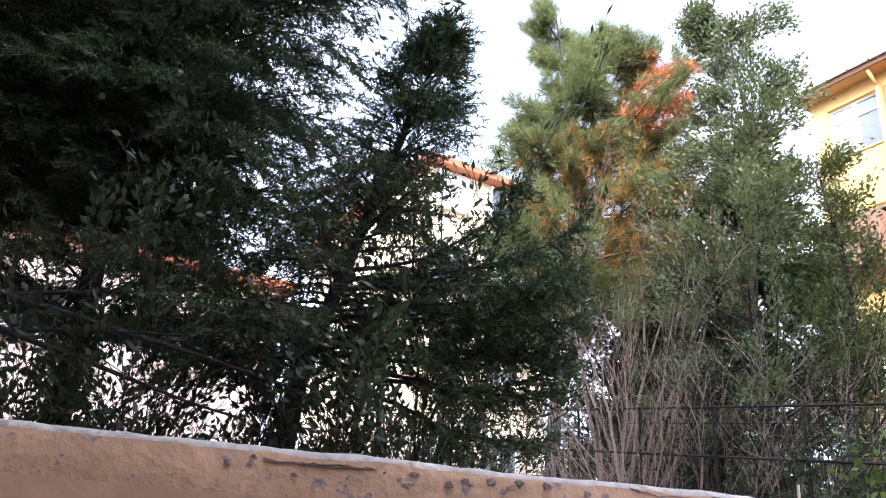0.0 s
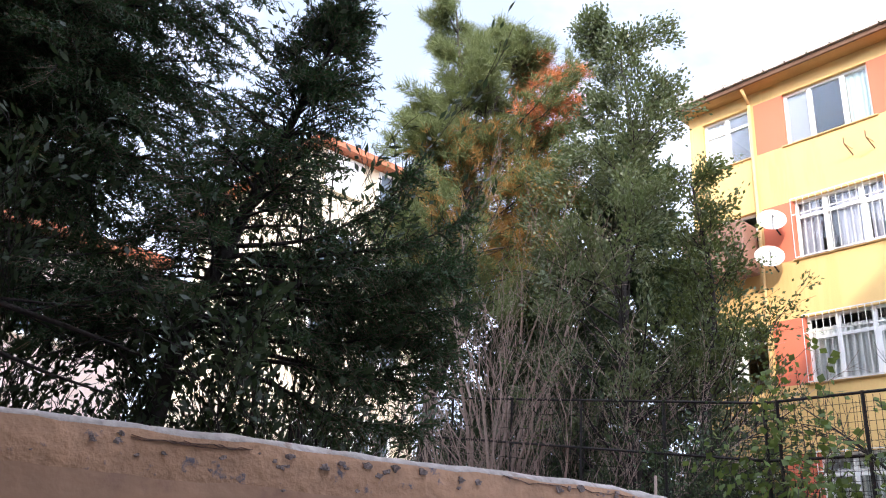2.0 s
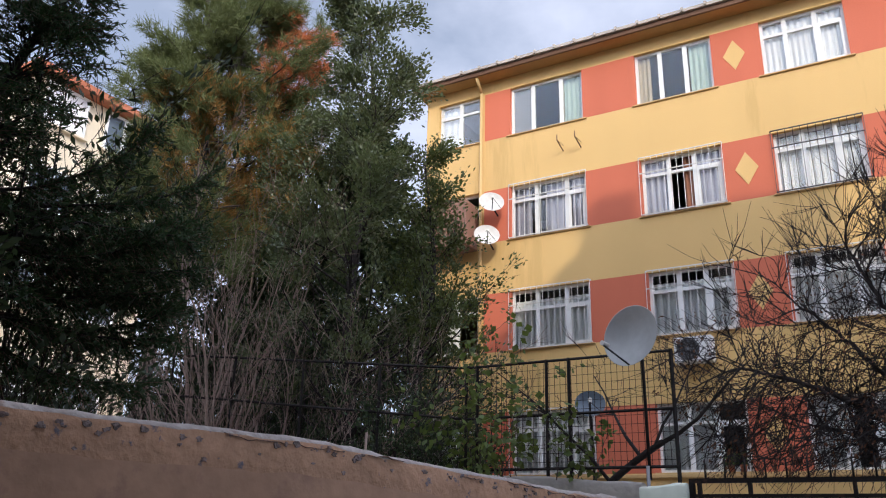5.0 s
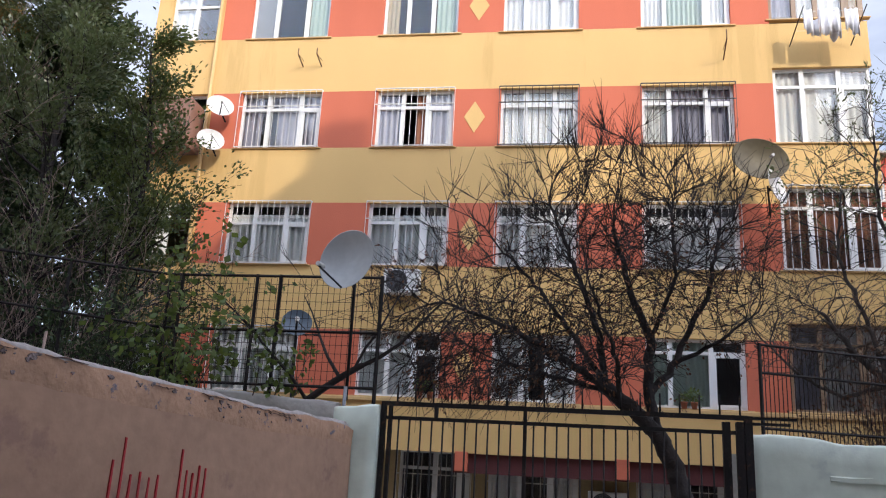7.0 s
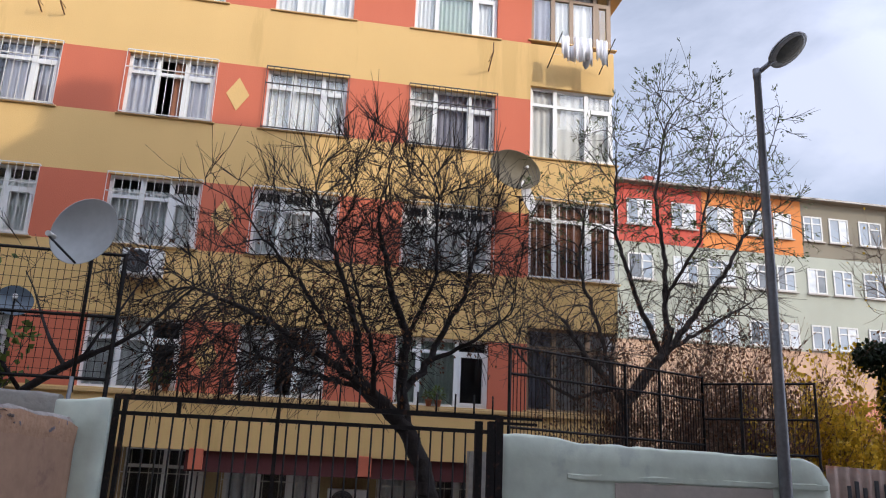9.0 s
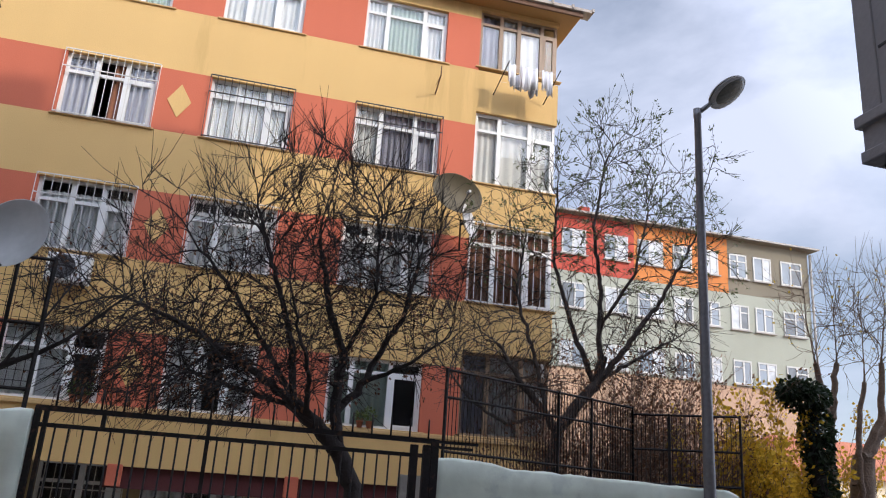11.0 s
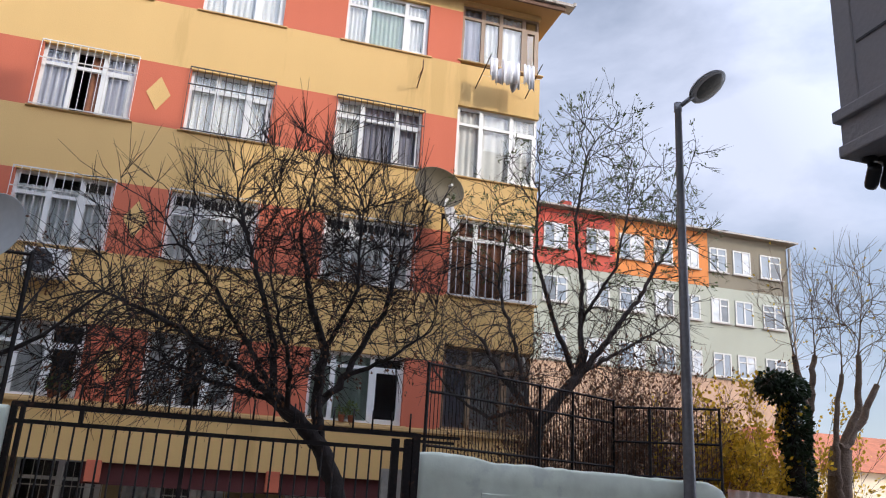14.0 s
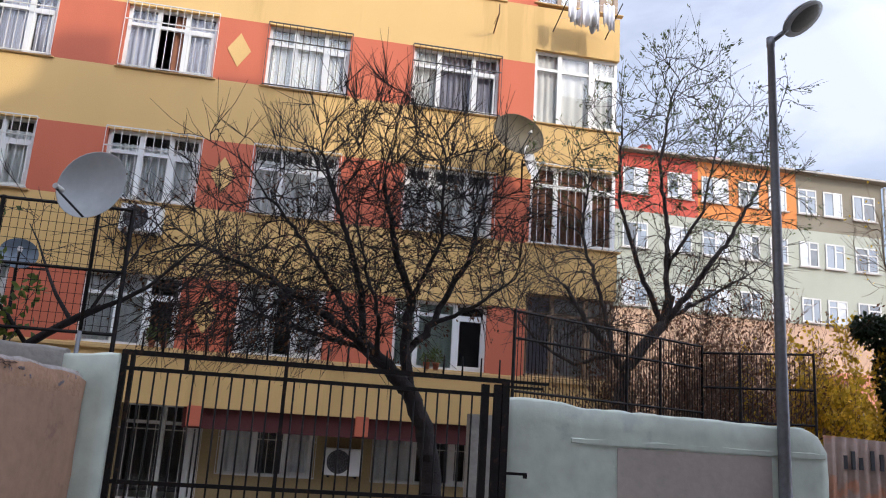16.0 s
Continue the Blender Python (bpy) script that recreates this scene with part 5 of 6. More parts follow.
def oak(name, label, at, height, seed, spread, count, material=None, leaf=(0.085, 0.042), bare=0.4, keep=1.0):
    """Evergreen oak: upright leader, rising limbs, small dense leaves in clumps."""
    rng = np.random.default_rng(seed)
    th = tagged(empty(name, at), label, "tree")
    segs, tips = [], []
    p = np.zeros(3)
    n = 14
    nodes = []
    for i in range(n):
        q = np.array([0.10 * math.sin(i * 0.8), 0.08 * math.cos(i * 0.7), height * 0.97 * (i + 1) / n])
        segs.append((*p, *q, 0.15 * (1 - i / n) + 0.012, 0.15 * (1 - (i + 1) / n) + 0.012, 0))
        nodes.append(q)
        p = q
    for i in range(3, n):
        h = nodes[i][2] / height
        reach = spread * (1.0 - max(0.0, h - 0.42) / 0.58 * 0.74) * min(1, 0.6 + h)
        for k in range(7):
            a = rng.uniform(0, 2 * math.pi)
            grow(rng, nodes[i] - np.array([0, 0, rng.uniform(0, height / n)]), (math.cos(a), math.sin(a), 0.35 + 0.5 * h), reach * rng.uniform(0.6, 1.2), 0.03 * (1.2 - h), 2, (0.35, 0.9), (2, 2), 0.05, 0.16, 0.5, 5, segs, tips, 1, 0.003)
    s = np.array(segs)
    v, f = tubes(s[s[:, 8] <= 1][:, :8], 6)
    np_mesh("trunk", v, f, M_BARKDARK, th, True)
    v, f = tubes(s[s[:, 8] > 1][:, :8], 3)
    np_mesh("twig_mass", v, f, M_BARKDARK, th, True, kind="stuff")
    t = np.array(tips)
    t = t[rng.random(len(t)) < np.clip((t[:, 2] - 1.5) / (bare * height), 0.12, 1.0)]
    t = t[rng.random(len(t)) < keep]
    pick = rng.integers(0, len(t), count)
    v, f = leaves(t[pick, :3] + rng.normal(0, 0.09, (count, 3)), t[pick, 3:], leaf[0], leaf[1], rng, 0.1)
    np_mesh("foliage", v, f, material or M_OAKLEAF, th, kind="stuff")
    return th


oak("oak_tree", "tall evergreen oak with small glossy leaves", (-7.95, 10.75, 0), 12.1, 80, 2.4, 32000, None, (0.085, 0.048), keep=0.4)


def tufts(points, dirs, per, length, width, rng, droop=0.1):
    """Needle tufts: thin three-cornered needles fanning from each point."""
    n = len(points)
    d = unit(dirs[:, None] * 0.75 + rng.normal(0, 0.55, (n, per, 3)) + np.array([0, 0, -droop]))
    side = unit(np.cross(d, rng.normal(0, 1, (n, per, 3))))
    ln = length * rng.uniform(0.7, 1.2, (n, per, 1))
    o = points[:, None] + rng.normal(0, 0.02, (n, per, 3))
    v = np.stack([o + side * width / 2, o - side * width / 2, o + d * ln], 2).reshape(-1, 3)
    return v, np.arange(len(v)).reshape(-1, 3)


def pine(name, label, at, height, seed):
    """Pine with two tops: rising limbs carrying long-needled tufts, part of them dead and orange."""
    rng = np.random.default_rng(seed)
    th = tagged(empty(name, at), label, "tree")
    segs, tips = [], []
    lead = [((-1.05, 0, 0), (-0.75, 0.05, height * 0.35), 0.19, 0.15), ((-0.75, 0.05, height * 0.35), (0.05, 0.05, height * 0.45), 0.15, 0.115), ((0.05, 0.05, height * 0.45), (0.0, 0, height * 0.72), 0.115, 0.08),
            ((0.0, 0, height * 0.72), (-0.45, -0.25, height), 0.08, 0.02), ((0.0, 0, height * 0.72), (0.95, 0.85, height * 0.93), 0.07, 0.02)]
    for a, b, r0, r1 in lead:
        segs.append((*a, *b, r0, r1, 0))
    for a, b, r0, r1 in lead[2:]:
        a, b = np.array(a), np.array(b)
        low = r0 > 0.1
        for k in range(70 if low else 24):
            p = a * (0.85 if low else 1.0) + (b - a * (0.85 if low else 1.0)) * rng.random()
            h = p[2] / height
            reach = 3.9 * (1.06 - h) + 0.40
            t = rng.uniform(0, 2 * math.pi)
            grow(rng, p, (math.cos(t), math.sin(t), 0.25), reach * rng.uniform(0.5, 1.05), 0.028, 2, (0.4, 0.9), (2, 1), 0.06, 0.15, 0.5, 6, segs, tips, 1, 0.005)
    for k in range(30):
        a = rng.uniform(-0.6, 2.2)
        grow(rng, (0.15 + 0.02 * k, 0.1 + 0.02 * k, height * (0.50 + 0.009 * k)), (math.cos(a), math.sin(a), rng.uniform(-0.1, 0.5)), rng.uniform(1.2, 2.2), 0.024, 2, (0.4, 0.9), (2, 1), 0.05, 0.15, 0.5, 6, segs, tips, 1, 0.005)
    for k in range(7):
        grow(rng, (0.55 + 0.1 * k, 0.5 + 0.1 * k, height * (0.77 + 0.015 * k)), (0.8, 0.75 + rng.normal(0, 0.4), rng.uniform(-0.2, 0.5)), 1.15, 0.02, 2, (0.4, 0.9), (2, 1), 0.0, 0.15, 0.5, 5, segs, tips, 1, 0.005)
    s = np.array(segs)
    v, f = tubes(s[s[:, 8] <= 1][:, :8], 6)
    np_mesh("trunk", v, f, M_BARK, th, True)
    v, f = tubes(s[s[:, 8] > 1][:, :8], 3)
    np_mesh("twig_mass", v, f, M_BARK, th, True, kind="stuff")
    t = np.array(tips)
    t = t[rng.integers(0, len(t), 14500)]
    t[:, :3] += rng.normal(0, 0.09, (len(t), 3))
    t[:, 3:] = unit(t[:, 3:] + np.array([0, 0, 0.45]))
    dead = np.linalg.norm((t[:, :3] - np.array([1.35, 1.25, height * 0.815])) / np.array([0.95, 1.0, 1.0]), axis=1) < rng.uniform(0.75, 1.2, len(t))
    ochre = (~dead) & (rng.random(len(t)) < np.clip(1.0 - np.linalg.norm((t[:, :3] - np.array([0.4, 0.3, height * 0.62])) / 2.3, axis=1), 0, 0.75))
    for nm, sel, m in (("green_needle_mass", ~dead & ~ochre, M_PINE), ("dead_needle_mass", dead, M_PINEDEAD), ("ochre_needle_mass", ochre, M_PINEOCHRE)):
        v, f = tufts(t[sel, :3], t[sel, 3:], 11, 0.27, 0.017, rng)
        np_mesh(nm, v, f, m, th, kind="stuff")
    return th


pine("pine_tree", "tall pine with green, ochre and dead orange needles", (-11.9, 10.3, 0), 14.3, 90)


def conifer(name, label, axis, low, radius, seed, density, droop=0.36, skip=0.0, shape=0.8, needle=0.055, arms=(), waist=1.0):
    """Fir: whorled boughs round a curved trunk, hanging sprays of side twigs, short needles along each twig."""
    rng = np.random.default_rng(seed)
    at = axis[0]
    th = tagged(empty(name, at), label, "tree")
    ax_ = np.array(axis, float) - np.array(at, float)
    height = ax_[-1, 2]
    along = lambda z: np.array([np.interp(z, ax_[:, 2], ax_[:, k]) for k in range(3)])
    zs = np.linspace(0, height, 24)
    segs = [(*along(a), *along(b), 0.13 * (1 - a / height) + 0.012, 0.13 * (1 - b / height) + 0.012, 0) for a, b in zip(zs, zs[1:])]
    twig_a, twig_b = [], []

    def bough(p, d, ln, thick, bend, bare, hang, many):
        n = max(3, int(ln / 0.16))
        for i in range(n):
            d2 = unit(d + np.array([0, 0, bend * (i / n) * 6 / n]) + rng.normal(0, 0.08, 3))
            q = p + d2 * ln / n
            segs.append((*p, *q, thick * (1 - i / n) + 0.003, thick * (1 - (i + 1) / n) + 0.003, 1))
            if i >= max(1, bare * n):
                for sgn in (-1, 1):
                    side = unit(np.cross(d2, [0, 0, 1])) * sgn
                    for _ in range(many):
                        td = unit(d2 * 0.75 + side * rng.uniform(0.4, 1.0) + np.array([0, 0, rng.uniform(-hang, 0.1)]))
                        tl = (0.20 + 0.26 * (1 - i / n)) * min(1.0, 0.45 + ln)
                        twig_a.append(p + (q - p) * rng.random())
                        twig_b.append((*td, tl * rng.uniform(0.6, 1.2)))
            p, d = q, d2
        twig_a.append(p)
        twig_b.append((*d, 0.18))

    z = low
    while z < height - 0.05:
        h = (z - low) / (height - low)
        reach = radius * (1 - h) ** shape * min(1.0, waist + (z - low) / 6) + 0.12
        for k in range(density):
            if z < low + 1.0 and rng.random() < skip:
                continue
            a = rng.uniform(0, 2 * math.pi)
            ln = reach * rng.uniform(0.6, 1.2)
            bough(along(z + rng.uniform(-0.1, 0.1)), np.array([math.cos(a), math.sin(a), 0.25 + 0.5 * h]), ln, 0.014 * (0.4 + 0.6 * (1 - h)), -droop, 0.0, 0.55, 3 if ln > 0.8 else 2)
        z += 0.20 if h < 0.8 else 0.12
    for start, d, ln, bend in arms:
        bough(np.array(start, float) - np.array(at, float), unit(np.array(d, float)), ln, 0.022, bend, 0.3, 1.3, 7)
    s = np.array(segs)
    v, f = tubes(s[:, :8], 5)
    np_mesh("trunk", v, f, M_BARKDARK, th, True)
    a, b = np.array(twig_a), np.array(twig_b)
    e = a + b[:, :3] * b[:, 3:]
    v, f = tubes(np.concatenate([a, e, np.full((len(a), 1), 0.004), np.full((len(a), 1), 0.002)], 1), 3)
    np_mesh("twig_mass", v, f, M_BARKBROWN, th, True, kind="stuff")
    per = 18
    g = (np.arange(per)[None, :, None] + rng.random((len(a), per, 1))) / per
    o = a[:, None] + (e - a)[:, None] * g
    ax = b[:, None, :3]
    rad = unit(np.cross(ax, rng.normal(0, 1, (len(a), per, 3))) + np.array([0, 0, 0.15]))
    nd = unit(ax * 0.75 + rad)
    side = unit(np.cross(nd, rng.normal(0, 1, nd.shape))) * 0.0078
    v = np.stack([o - side, o + side, o + nd * needle * rng.uniform(0.7, 1.2, (len(a), per, 1))], 2).reshape(-1, 3)
    np_mesh("needle_mass", v, np.arange(len(v)).reshape(-1, 3), M_SPRUCE, th, kind="stuff")
    return th


FIR = "large dark green fir with dense drooping boughs"
conifer("fir_tree", FIR, [(-7.3, 0.70, 0), (-7.3, 0.75, 13.5)], 3.3, 2.5, 101, 18, skip=0.65, shape=0.35, waist=0.52)
conifer("fir_tree", FIR, [(-7.4, -1.2, 0), (-7.4, -1.2, 12.5)], 3.4, 2.6, 103, 18, skip=0.65, shape=0.4, waist=0.75)
arms = []
ra = np.random.default_rng(31)
for k in range(13):
    arms.append(((-5.62 + ra.normal(0, 0.05), 2.42 + ra.normal(0, 0.08), 3.0 + 0.075 * k), (0.92 + ra.normal(0, 0.1), 1.25 + ra.normal(0, 0.1), -0.42 + 0.06 * k + ra.normal(0, 0.05)), 1.95 - 0.03 * abs(k - 8), 0.20 + ra.normal(0, 0.08)))
conifer("fir_tree", "smaller dark fir with a leaning leader and long sweeping boughs", [(-6.0, 2.0, 0), (-5.85, 2.2, 3.0), (-5.5, 2.55, 4.6), (-5.14, 2.95, 6.3)], 3.2, 1.0, 102, 12, 0.26, shape=1.0, arms=arms)
LAUREL = "dense dark laurel hedge behind the tan wall"
thicket("laurel_shrub", "tall laurel shrub with long dark leaves among the firs", 110, (-6.0, 3.6, 0), (0.25, 0.25), 12, 5.6, M_BARKDARK, lean=0.10, r=0.018, leaf=(M_LAUREL, 2000, 0.12, 0.042))
thicket("laurel_shrub", LAUREL, 111, (-7.2, 0.4, 0), (0.45, 1.2), 34, 3.9, M_BARKDARK, lean=0.3, r=0.013, leaf=(M_LAUREL, 17000, 0.09, 0.04), kids=(2, 1), wander=0.14)
thicket("laurel_shrub", LAUREL, 112, (-6.6, 2.9, 0), (0.4, 0.6), 26, 3.7, M_BARKDARK, lean=0.3, r=0.013, leaf=(M_LAUREL, 14000, 0.09, 0.04), kids=(2, 1), wander=0.14)
bare_tree("bare_tree", "dark leaning bare limbs reaching over the garden wall", 33, [(-6.3, -1.6, 0), (-6.1, -1.0, 2.5), (-5.75, 0.0, 3.2)],
          [((-5.75, 0.0, 3.2), (0.35, 1.95, -0.5), 2.3, 0.030), ((-5.82, -0.2, 3.05), (0.3, 1.7, -0.62), 2.0, 0.026), ((-5.9, -0.4, 2.9), (0.1, 1.6, 0.12), 2.0, 0.022), ((-5.8, -0.1, 3.15), (0.2, 1.6, 0.5), 1.8, 0.02)],
          2, (1, 1, 1), (0.3, 0.8), M_BARKDARK, 0.055, up=0.0, wander=0.06, shrink=0.5)
oak("oak_tree", "smaller evergreen oak with lighter leaves by the building", (-6.95, 11.5, 0), 8.6, 83, 2.0, 12000, M_OAKLIGHT, (0.08, 0.045), keep=0.38)
# bush leaf in place of oak leaf: its dark tone holds the thicket's shade
oak("evergreen_tree", "dense evergreen tree behind the pine, leaf tone darkened for inner shade", (-11.9, 12.9, 0), 10.0, 81, 2.3, 42000, M_BUSH, (0.15, 0.08), 0.05)
oak("evergreen_tree", "dense evergreen tree behind the oak, leaf tone darkened for inner shade", (-9.6, 13.2, 0), 10.8, 82, 2.5, 42000, M_BUSH, (0.15, 0.08), 0.05)

# ---- houses beyond the garden ----
def garden_house(label, x, y0, y1, top, rows, ys, wall_mat, w=1.5):
    """A house whose front faces +x, with real windows let into a thick front."""
    th = tagged(empty("house", (0, 0, 0)), label, "house")
    part("wall", boxes((x - 9, x, y0, y1, 0, top)), wall_mat, th)
    part("roof", boxes((x - 9.5, x + 0.5, y0 - 0.4, y1 + 0.4, top, top + 0.22)), M_TERRA, th)
    rng = np.random.default_rng(int(abs(y0) * 10) + 3)
    for z in rows:
        for y in ys:
            bm = bmesh.new()
            for q in ((y, y + w, z, z + 0.09), (y, y + w, z + 1.31, z + 1.4), (y, y + 0.09, z + 0.09, z + 1.31), (y + w - 0.09, y + w, z + 0.09, z + 1.31), (y + w / 2 - 0.05, y + w / 2 + 0.05, z + 0.09, z + 1.31)):
                box(bm, x, x + 0.07, q[0], q[1], q[2], q[3])
            wi = part("window", bm, M_WHITE, th)
            part("pane", boxes((x + 0.01, x + 0.03, y + 0.05, y + w - 0.05, z + 0.05, z + 1.35)), M_DISHDARK if rng.random() < 0.6 else M_CURTAIN, wi)
            part("sill", boxes((x, x + 0.15, y - 0.1, y + w + 0.1, z - 0.07, z - 0.004)), M_CREAM, wi)
    return th


garden_house("cream rendered house with a tiled eave and white windows", -21.5, 12.0, 17.0, 14.85, (4.6, 7.6, 10.6, 13.4), (12.3, 14.5), M_CREAM)
garden_house("pale pink house with an orange tiled roof", -22.5, -14.0, 7.6, 9.4, (3.2, 6.6), (-11, -7, -3, 0.6, 4.2), mat("pale_pink_paint", (0.74, 0.58, 0.50), 0.9, var=0.12, blotch=0.5, bump=0.2))
tiled = tagged(empty("house", (0, 0, 0)), "low house with a red clay tile roof", "house")
part("wall", boxes((22, 34, 28, 36, 0, 3.6)), M_CREAM, tiled)
bm = bmesh.new()
vs = [bm.verts.new(c) for c in ((21.6, 27.6, 3.6), (34.4, 27.6, 3.6), (34.4, 36.4, 3.6), (21.6, 36.4, 3.6), (23.5, 32, 5.5), (34.4, 32, 5.5))]
for q in ((0, 1, 5, 4), (1, 2, 5), (2, 3, 4, 5), (3, 0, 4), (3, 2, 1, 0)):
    bm.faces.new([vs[i] for i in q])
part("roof", bm, M_TERRA, tiled)

# ---- laundry, graffiti strokes, small things ----
laundry_pole = tagged(empty("drying_rack", (5.6, 16.4, 11.48)), "iron clothesline rack with poles under the glazed balcony", "drying rack")
bm = bmesh.new()
rod(bm, (-0.55, 0.55, -0.35), (-0.40, -0.15, 0.25), 0.014)
part("arm", bm, M_IRON, laundry_pole)
bm = bmesh.new()
rod(bm, (0.75, 0.55, -0.35), (0.90, -0.15, 0.25), 0.014)
part("arm", bm, M_IRON, laundry_pole)
for k in range(3):
    bm = bmesh.new()
    rod(bm, (-0.5, 0.3 - 0.17 * k, -0.10 + 0.14 * k), (0.86, 0.3 - 0.17 * k, -0.10 + 0.14 * k), 0.004, sides=4)
    part("line", bm, M_WHITEIRON, laundry_pole)
rl = np.random.default_rng(7)
for x0, x1, h, y in ((5.20, 5.42, 0.50, 16.36), (5.40, 5.62, 0.42, 16.53), (5.52, 5.74, 0.62, 16.36), (5.72, 5.98, 0.55, 16.36), (5.80, 6.04, 0.46, 16.53), (6.06, 6.24, 0.50, 16.36), (6.18, 6.36, 0.66, 16.36)):
    zt = 11.70 if y < 16.4 else 11.56
    c = drape(x0, x1, zt - h, zt, y, M_LAUNDRY, None, 1.6, rl, "garment", 0.055)
    hem = c.data.vertices
    for q in range(len(hem) // 2):
        hem[q].co.z += rl.normal(0, 0.045)
        hem[q].co.x += rl.normal(0, 0.012)
    md = c.modifiers.new("cloth", "SOLIDIFY")
    md.thickness = 0.006
    tagged(c, "white laundry garment hanging on the line", "laundry", group="laundry on the rack")

# two rows of unreadable red strokes sprayed on the tan wall, as plain bars
def on_tan(s, z, off=0.006):
    """A place on the street face of the tan wall, s metres from its end."""
    p = TAN_END + TAN_DIR * s + np.array([0.966, -0.259]) * off
    return (p[0], p[1], z)


# flaked plaster and cracks under the cap of the tan wall
M_FLAKE = mat("bluegrey_bare_plaster", (0.215, 0.165, 0.155), 0.95, var=0.5, grain=40, blotch=12, bump=1.0)
M_CRACK = mat("dark_crack", (0.17, 0.105, 0.085), 0.95, var=0.4, grain=40, blotch=12, bump=0.6)
TAN_TOP = ([0, 1.9, 3.4, 4.5, 5.4, 6.5, 8.8, 14], [2.0, 2.08, 2.17, 2.24, 2.25, 2.22, 2.25, 2.3])


def flake(name, outline, material):
    """A thin raised patch on the street face, from its (distance, height) outline."""
    bm = bmesh.new()
    lo = [bm.verts.new(on_tan(a, b, -0.02)) for a, b in outline]
    hi = [bm.verts.new(on_tan(a, b, 0.0085)) for a, b in outline]
    bm.faces.new(hi)
    for k in range(len(outline)):
        j = (k + 1) % len(outline)
        bm.faces.new((lo[k], lo[j], hi[j], hi[k]))
    bmesh.ops.recalc_face_normals(bm, faces=bm.faces)
    return part(name, bm, material, tan_wall)


rk = np.random.default_rng(77)
for k in range(85):
    s0 = rk.uniform(1.0, 8.0)
    zt = float(np.interp(s0, *TAN_TOP))
    drop = 0.05 + rk.exponential(0.055)
    r = rk.uniform(0.005, 0.018) * (1.25 if drop < 0.14 else 0.8)
    ang = np.linspace(0, 2 * math.pi, 11, endpoint=False)
    rad = r * rk.uniform(0.45, 1.25, 11)
    flake("plaster_flake", [(s0 + 1.5 * rr * math.cos(a), zt - drop + rr * math.sin(a)) for a, rr in zip(ang, rad)], M_FLAKE)
for k in range(12):
    s0, ln = rk.uniform(1.0, 7.6), rk.uniform(0.15, 0.55)
    n = 9
    drop = rk.uniform(0.035, 0.075)
    mid = [(s0 + ln * q / n, float(np.interp(s0 + ln * q / n, *TAN_TOP)) - drop + rk.normal(0, 0.006)) for q in range(n + 1)]
    wd = [0.0006 + 0.0028 * math.sin(math.pi * q / n) * rk.uniform(0.5, 1.3) for q in range(n + 1)]
    flake("crack", [(a, b + w) for (a, b), w in zip(mid, wd)] + [(a, b - w) for (a, b), w in zip(mid[::-1], wd[::-1])], M_CRACK)

spray = tagged(empty("sprayed_bars", on_tan(2.9, 1.5)), "red spray-painted bars on the tan wall", "graffiti")
strokes = [(3.42 - 0.095 * k, 1.22, 3.42 - 0.095 * k, 1.22 + h) for k, h in enumerate((0.30, 0.46, 0.20, 0.22, 0.18, 0.20))]
strokes += [(2.70 - 0.075 * k, 1.24, 2.70 - 0.075 * k, 1.24 + h) for k, h in enumerate((0.38, 0.22, 0.20, 0.26, 0.24))]
for s0, z0, s1, z1 in strokes:
    bm = bmesh.new()
    a, b = Vector(on_tan(s0, z0)), Vector(on_tan(s1, z1))
    u = (b - a).normalized()
    nrm = Vector((0.966, -0.259, 0))
    sd = u.cross(nrm) * 0.010
    f = [bm.verts.new(p + nrm * 0.006) for p in (a - sd, a + sd, b + sd * 0.7, b - sd * 0.7)]
    g = [bm.verts.new(v.co - nrm * 0.03) for v in f]
    bm.faces.new(f)
    for i in range(4):
        bm.faces.new((f[i], g[i], g[(i + 1) % 4], f[(i + 1) % 4]))
    bmesh.ops.translate(bm, verts=bm.verts, vec=-spray.location)
    part("bar", bm, M_GRAFFITI, spray)

# patch and moulding on the green wall (face runs from (2.17, 9.30) to (6.68, 9.90))
GW_A, GW_U, GW_N = Vector((2.17, 9.42, 0)), Vector((4.51, 0.60, 0)).normalized(), Vector((0.60, -4.51, 0)).normalized()


def on_green(name, s0, s1, z0, z1, out, material, label):
    bm = bmesh.new()
    n = 16
    rng = np.random.default_rng(int(s0 * 100))
    rows_ = []
    for d in (out, 0.08):
        rows_.append([[bm.verts.new(GW_A + GW_U * (s0 + (s1 - s0) * i / n) + GW_N * (d + 0.04) + Vector((0, 0, z + rng.normal(0, 0.006)))) for i in range(n + 1)] for z in (z0, z1)])
    for i in range(n):
        bm.faces.new((rows_[0][0][i], rows_[0][0][i + 1], rows_[0][1][i + 1], rows_[0][1][i]))
        for k in (0, 1):
            bm.faces.new((rows_[0][k][i], rows_[0][k][i + 1], rows_[1][k][i + 1], rows_[1][k][i]))
    for i in (0, n):
        bm.faces.new((rows_[0][0][i], rows_[0][1][i], rows_[1][1][i], rows_[1][0][i]))
    bmesh.ops.recalc_face_normals(bm, faces=bm.faces)
    ob = part(name, bm, material, gw, label)
    return ob


on_green("plaster_patch", 1.46, 3.66, 0.9, 1.64, 0.092, M_PATCH, "rough brownish grey plaster patch")
on_green("plaster_ridge", 0.85, 4.50, 1.66, 1.715, 0.098, M_GREEN, "raised ridge of pale plaster")

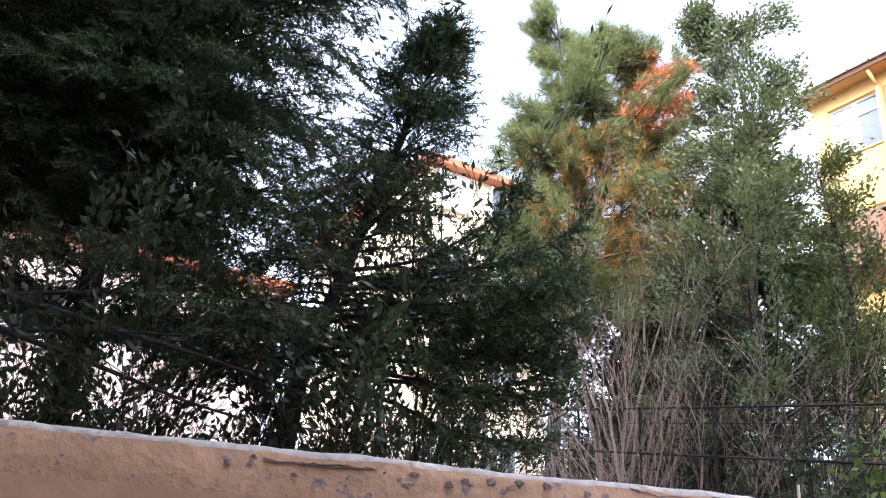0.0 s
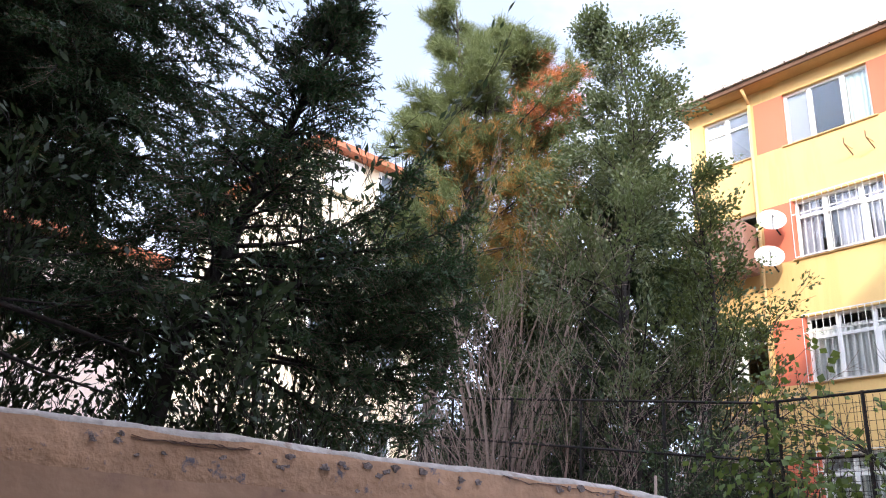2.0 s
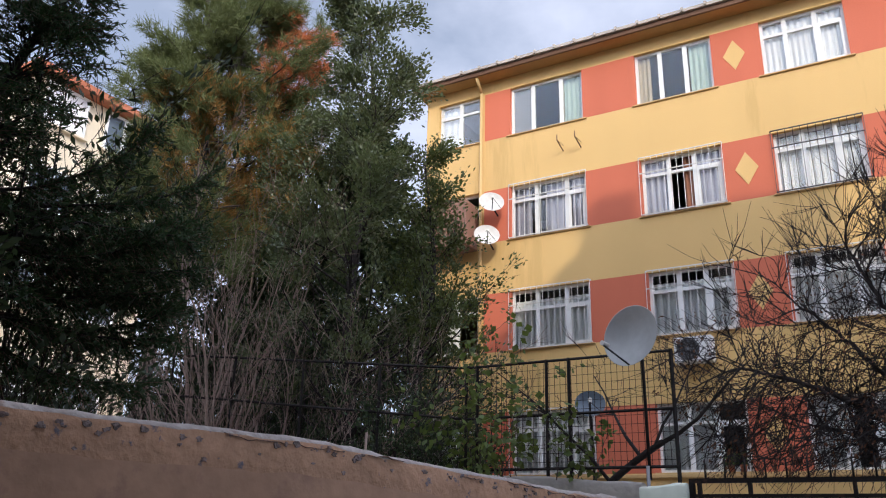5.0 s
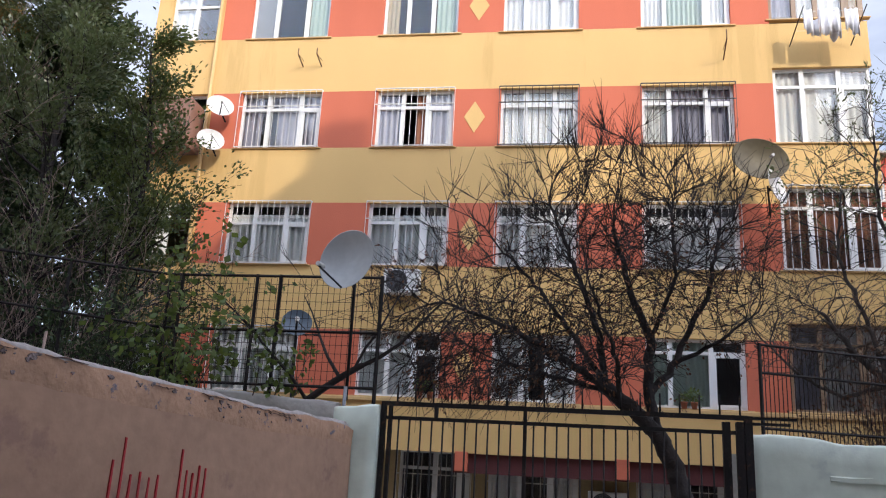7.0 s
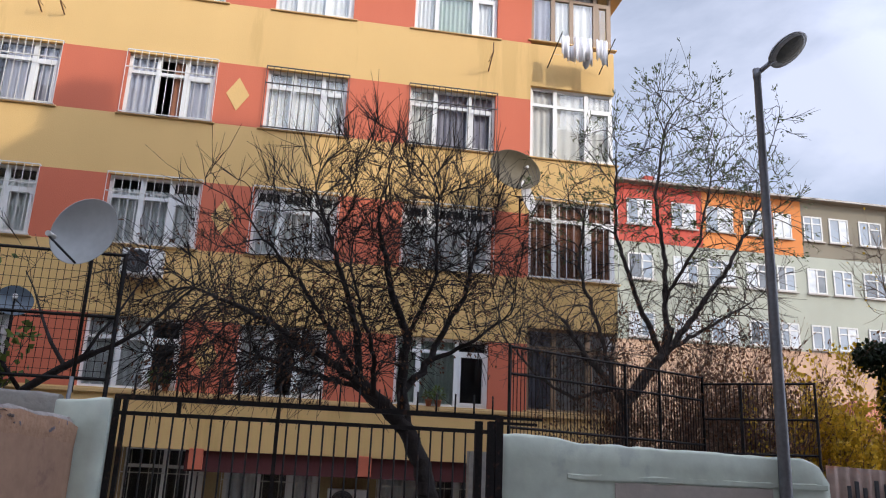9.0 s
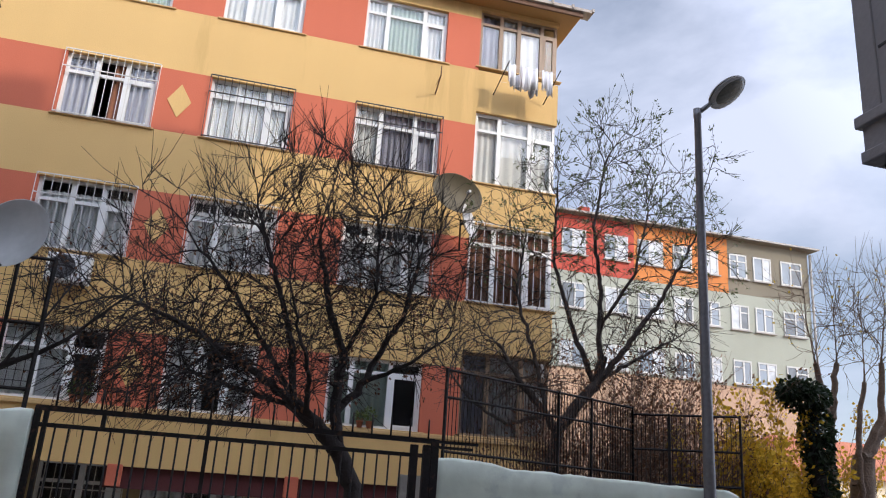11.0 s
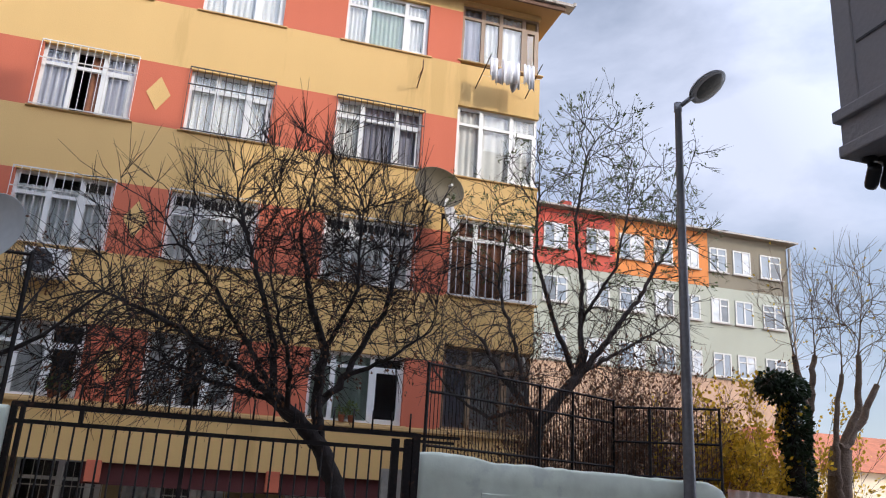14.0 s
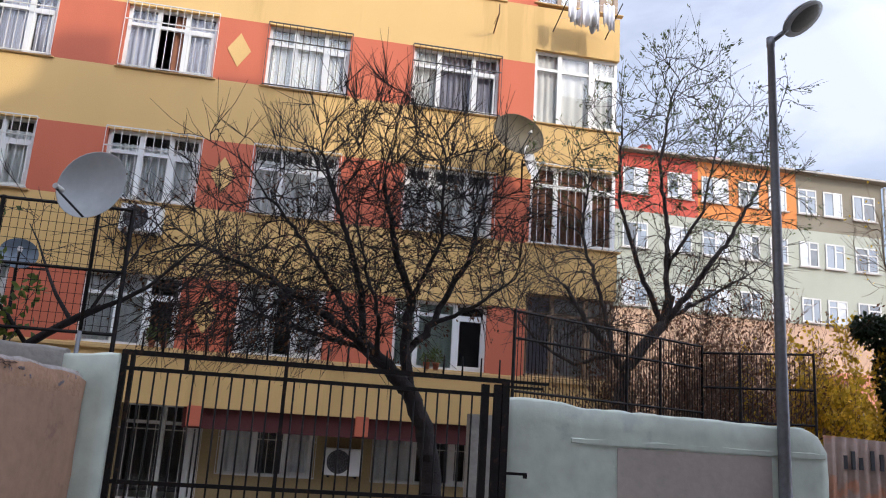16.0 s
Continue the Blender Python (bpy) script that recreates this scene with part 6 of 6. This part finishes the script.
# corrugated sheet fence
sheet = tagged(empty("sheet_fence", (6.9, 10.25, 0)), "rusty corrugated metal sheet fence", "fence")
xs = np.arange(0, 5.2, 0.02)
prof = 0.02 * np.sign(np.sin(xs * 2 * np.pi / 0.17)) * np.minimum(1, np.abs(np.sin(xs * 2 * np.pi / 0.17)) * 2.2)
v = np.concatenate([np.stack([xs, prof + xs * 0.02, np.zeros_like(xs)], 1), np.stack([xs, prof + xs * 0.02, 1.98 - xs * 0.035], 1)])
i = np.arange(len(xs) - 1)
ob = np_mesh("sheet", v, np.stack([i, i + 1, i + 1 + len(xs), i + len(xs)], 1), M_RUST, sheet)
md = ob.modifiers.new("thick", "SOLIDIFY")
md.thickness = 0.003

for k, (x, h) in enumerate(((0.28, 0.18), (0.40, 0.24), (0.52, 0.16), (0.70, 0.26), (0.84, 0.22), (1.02, 0.2))):
    part("bar", boxes((x, x + 0.05, -0.035 + x * 0.02, -0.012 + x * 0.02, 1.55, 1.55 + h)), M_GREYDARK, sheet)

# panel joints, cameras under the grey bay
for z in (4.52, 4.98, 5.44, 5.9):
    part("joint", boxes((GBX + 0.16, 8.9, GBY + 0.001, GBY + 0.006, z, z + 0.018), (GBX - 0.006, GBX - 0.001, 2.7, GBY - 0.16, z, z + 0.018)), M_GREYDARK, grey)
soft_edges(part("corner_strip", boxes((GBX - 0.012, GBX + 0.14, GBY - 0.14, GBY + 0.012, 4.12, 15.2)), M_GREYBLDG, grey), 0.006)
for x, y in ((3.58, 3.97), (3.66, 3.93)):
    cam_box = tagged(empty("security_camera", (x, y, 3.80)), "black dome security camera under the grey bay", "security camera")
    bm = bmesh.new()
    lathe(bm, [(0.001, 0), (0.045, 0), (0.045, -0.02), (0.02, -0.03), (0.016, -0.08), (0.001, -0.08)], 14)
    part("mount", bm, M_BLACK, cam_box)
    bm = bmesh.new()
    m = Matrix.Translation((0.0, -0.01, -0.125)) @ Euler((radians(60), 0, radians(-30))).to_matrix().to_4x4()
    lathe(bm, [(0.001, -0.08), (0.036, -0.08), (0.042, -0.05), (0.042, 0.06), (0.034, 0.08), (0.001, 0.075)], 14, m)
    part("body", bm, M_BLACK, cam_box)

# flowerpots on the lowest sills
for x, h in ((-2.95, 0.30), (-2.72, 0.22), (2.55, 0.18), (2.75, 0.25)):
    pot = tagged(empty("flowerpot", (x, FY - 0.04, 2.995)), "small terracotta flowerpot with a green plant on the sill", "flowerpot", group="flowerpots on the sills")
    bm = bmesh.new()
    lathe(bm, [(0.001, 0), (0.05, 0), (0.07, 0.12), (0.078, 0.12), (0.078, 0.14), (0.06, 0.14), (0.001, 0.125)], 14)
    part("pot", bm, M_TERRA, pot)
    rng = np.random.default_rng(int(abs(x) * 100))
    p, d = blob_points(rng, [(0, 0, 0.15 + h * 0.5, 0.12, 0.08, h * 0.55)], 90, 0.5)
    v, f = leaves(p, d, 0.08, 0.035, rng, 0.1)
    np_mesh("foliage", v, f, M_VINE, pot, kind="stuff")
# stake in the garden
stake = tagged(empty("garden_stake", (-4.86, 6.85, 0)), "thin pale wooden stake behind the wall", "stake")
bm = bmesh.new()
rod(bm, (0, 0, 0), (0.05, 0, 2.66), 0.016, 0.014, 6)
part("stick", bm, M_BARKPALE, stake)
pipe = tagged(empty("iron_pipe", (-2.36, 8.75, 0)), "rusty iron pipe beside the gate pier", "pipe")
bm = bmesh.new()
rod(bm, (0, 0, 0), (0.05, 0, 2.42), 0.022, 0.022, 8)
part("tube", bm, M_GALV, pipe)
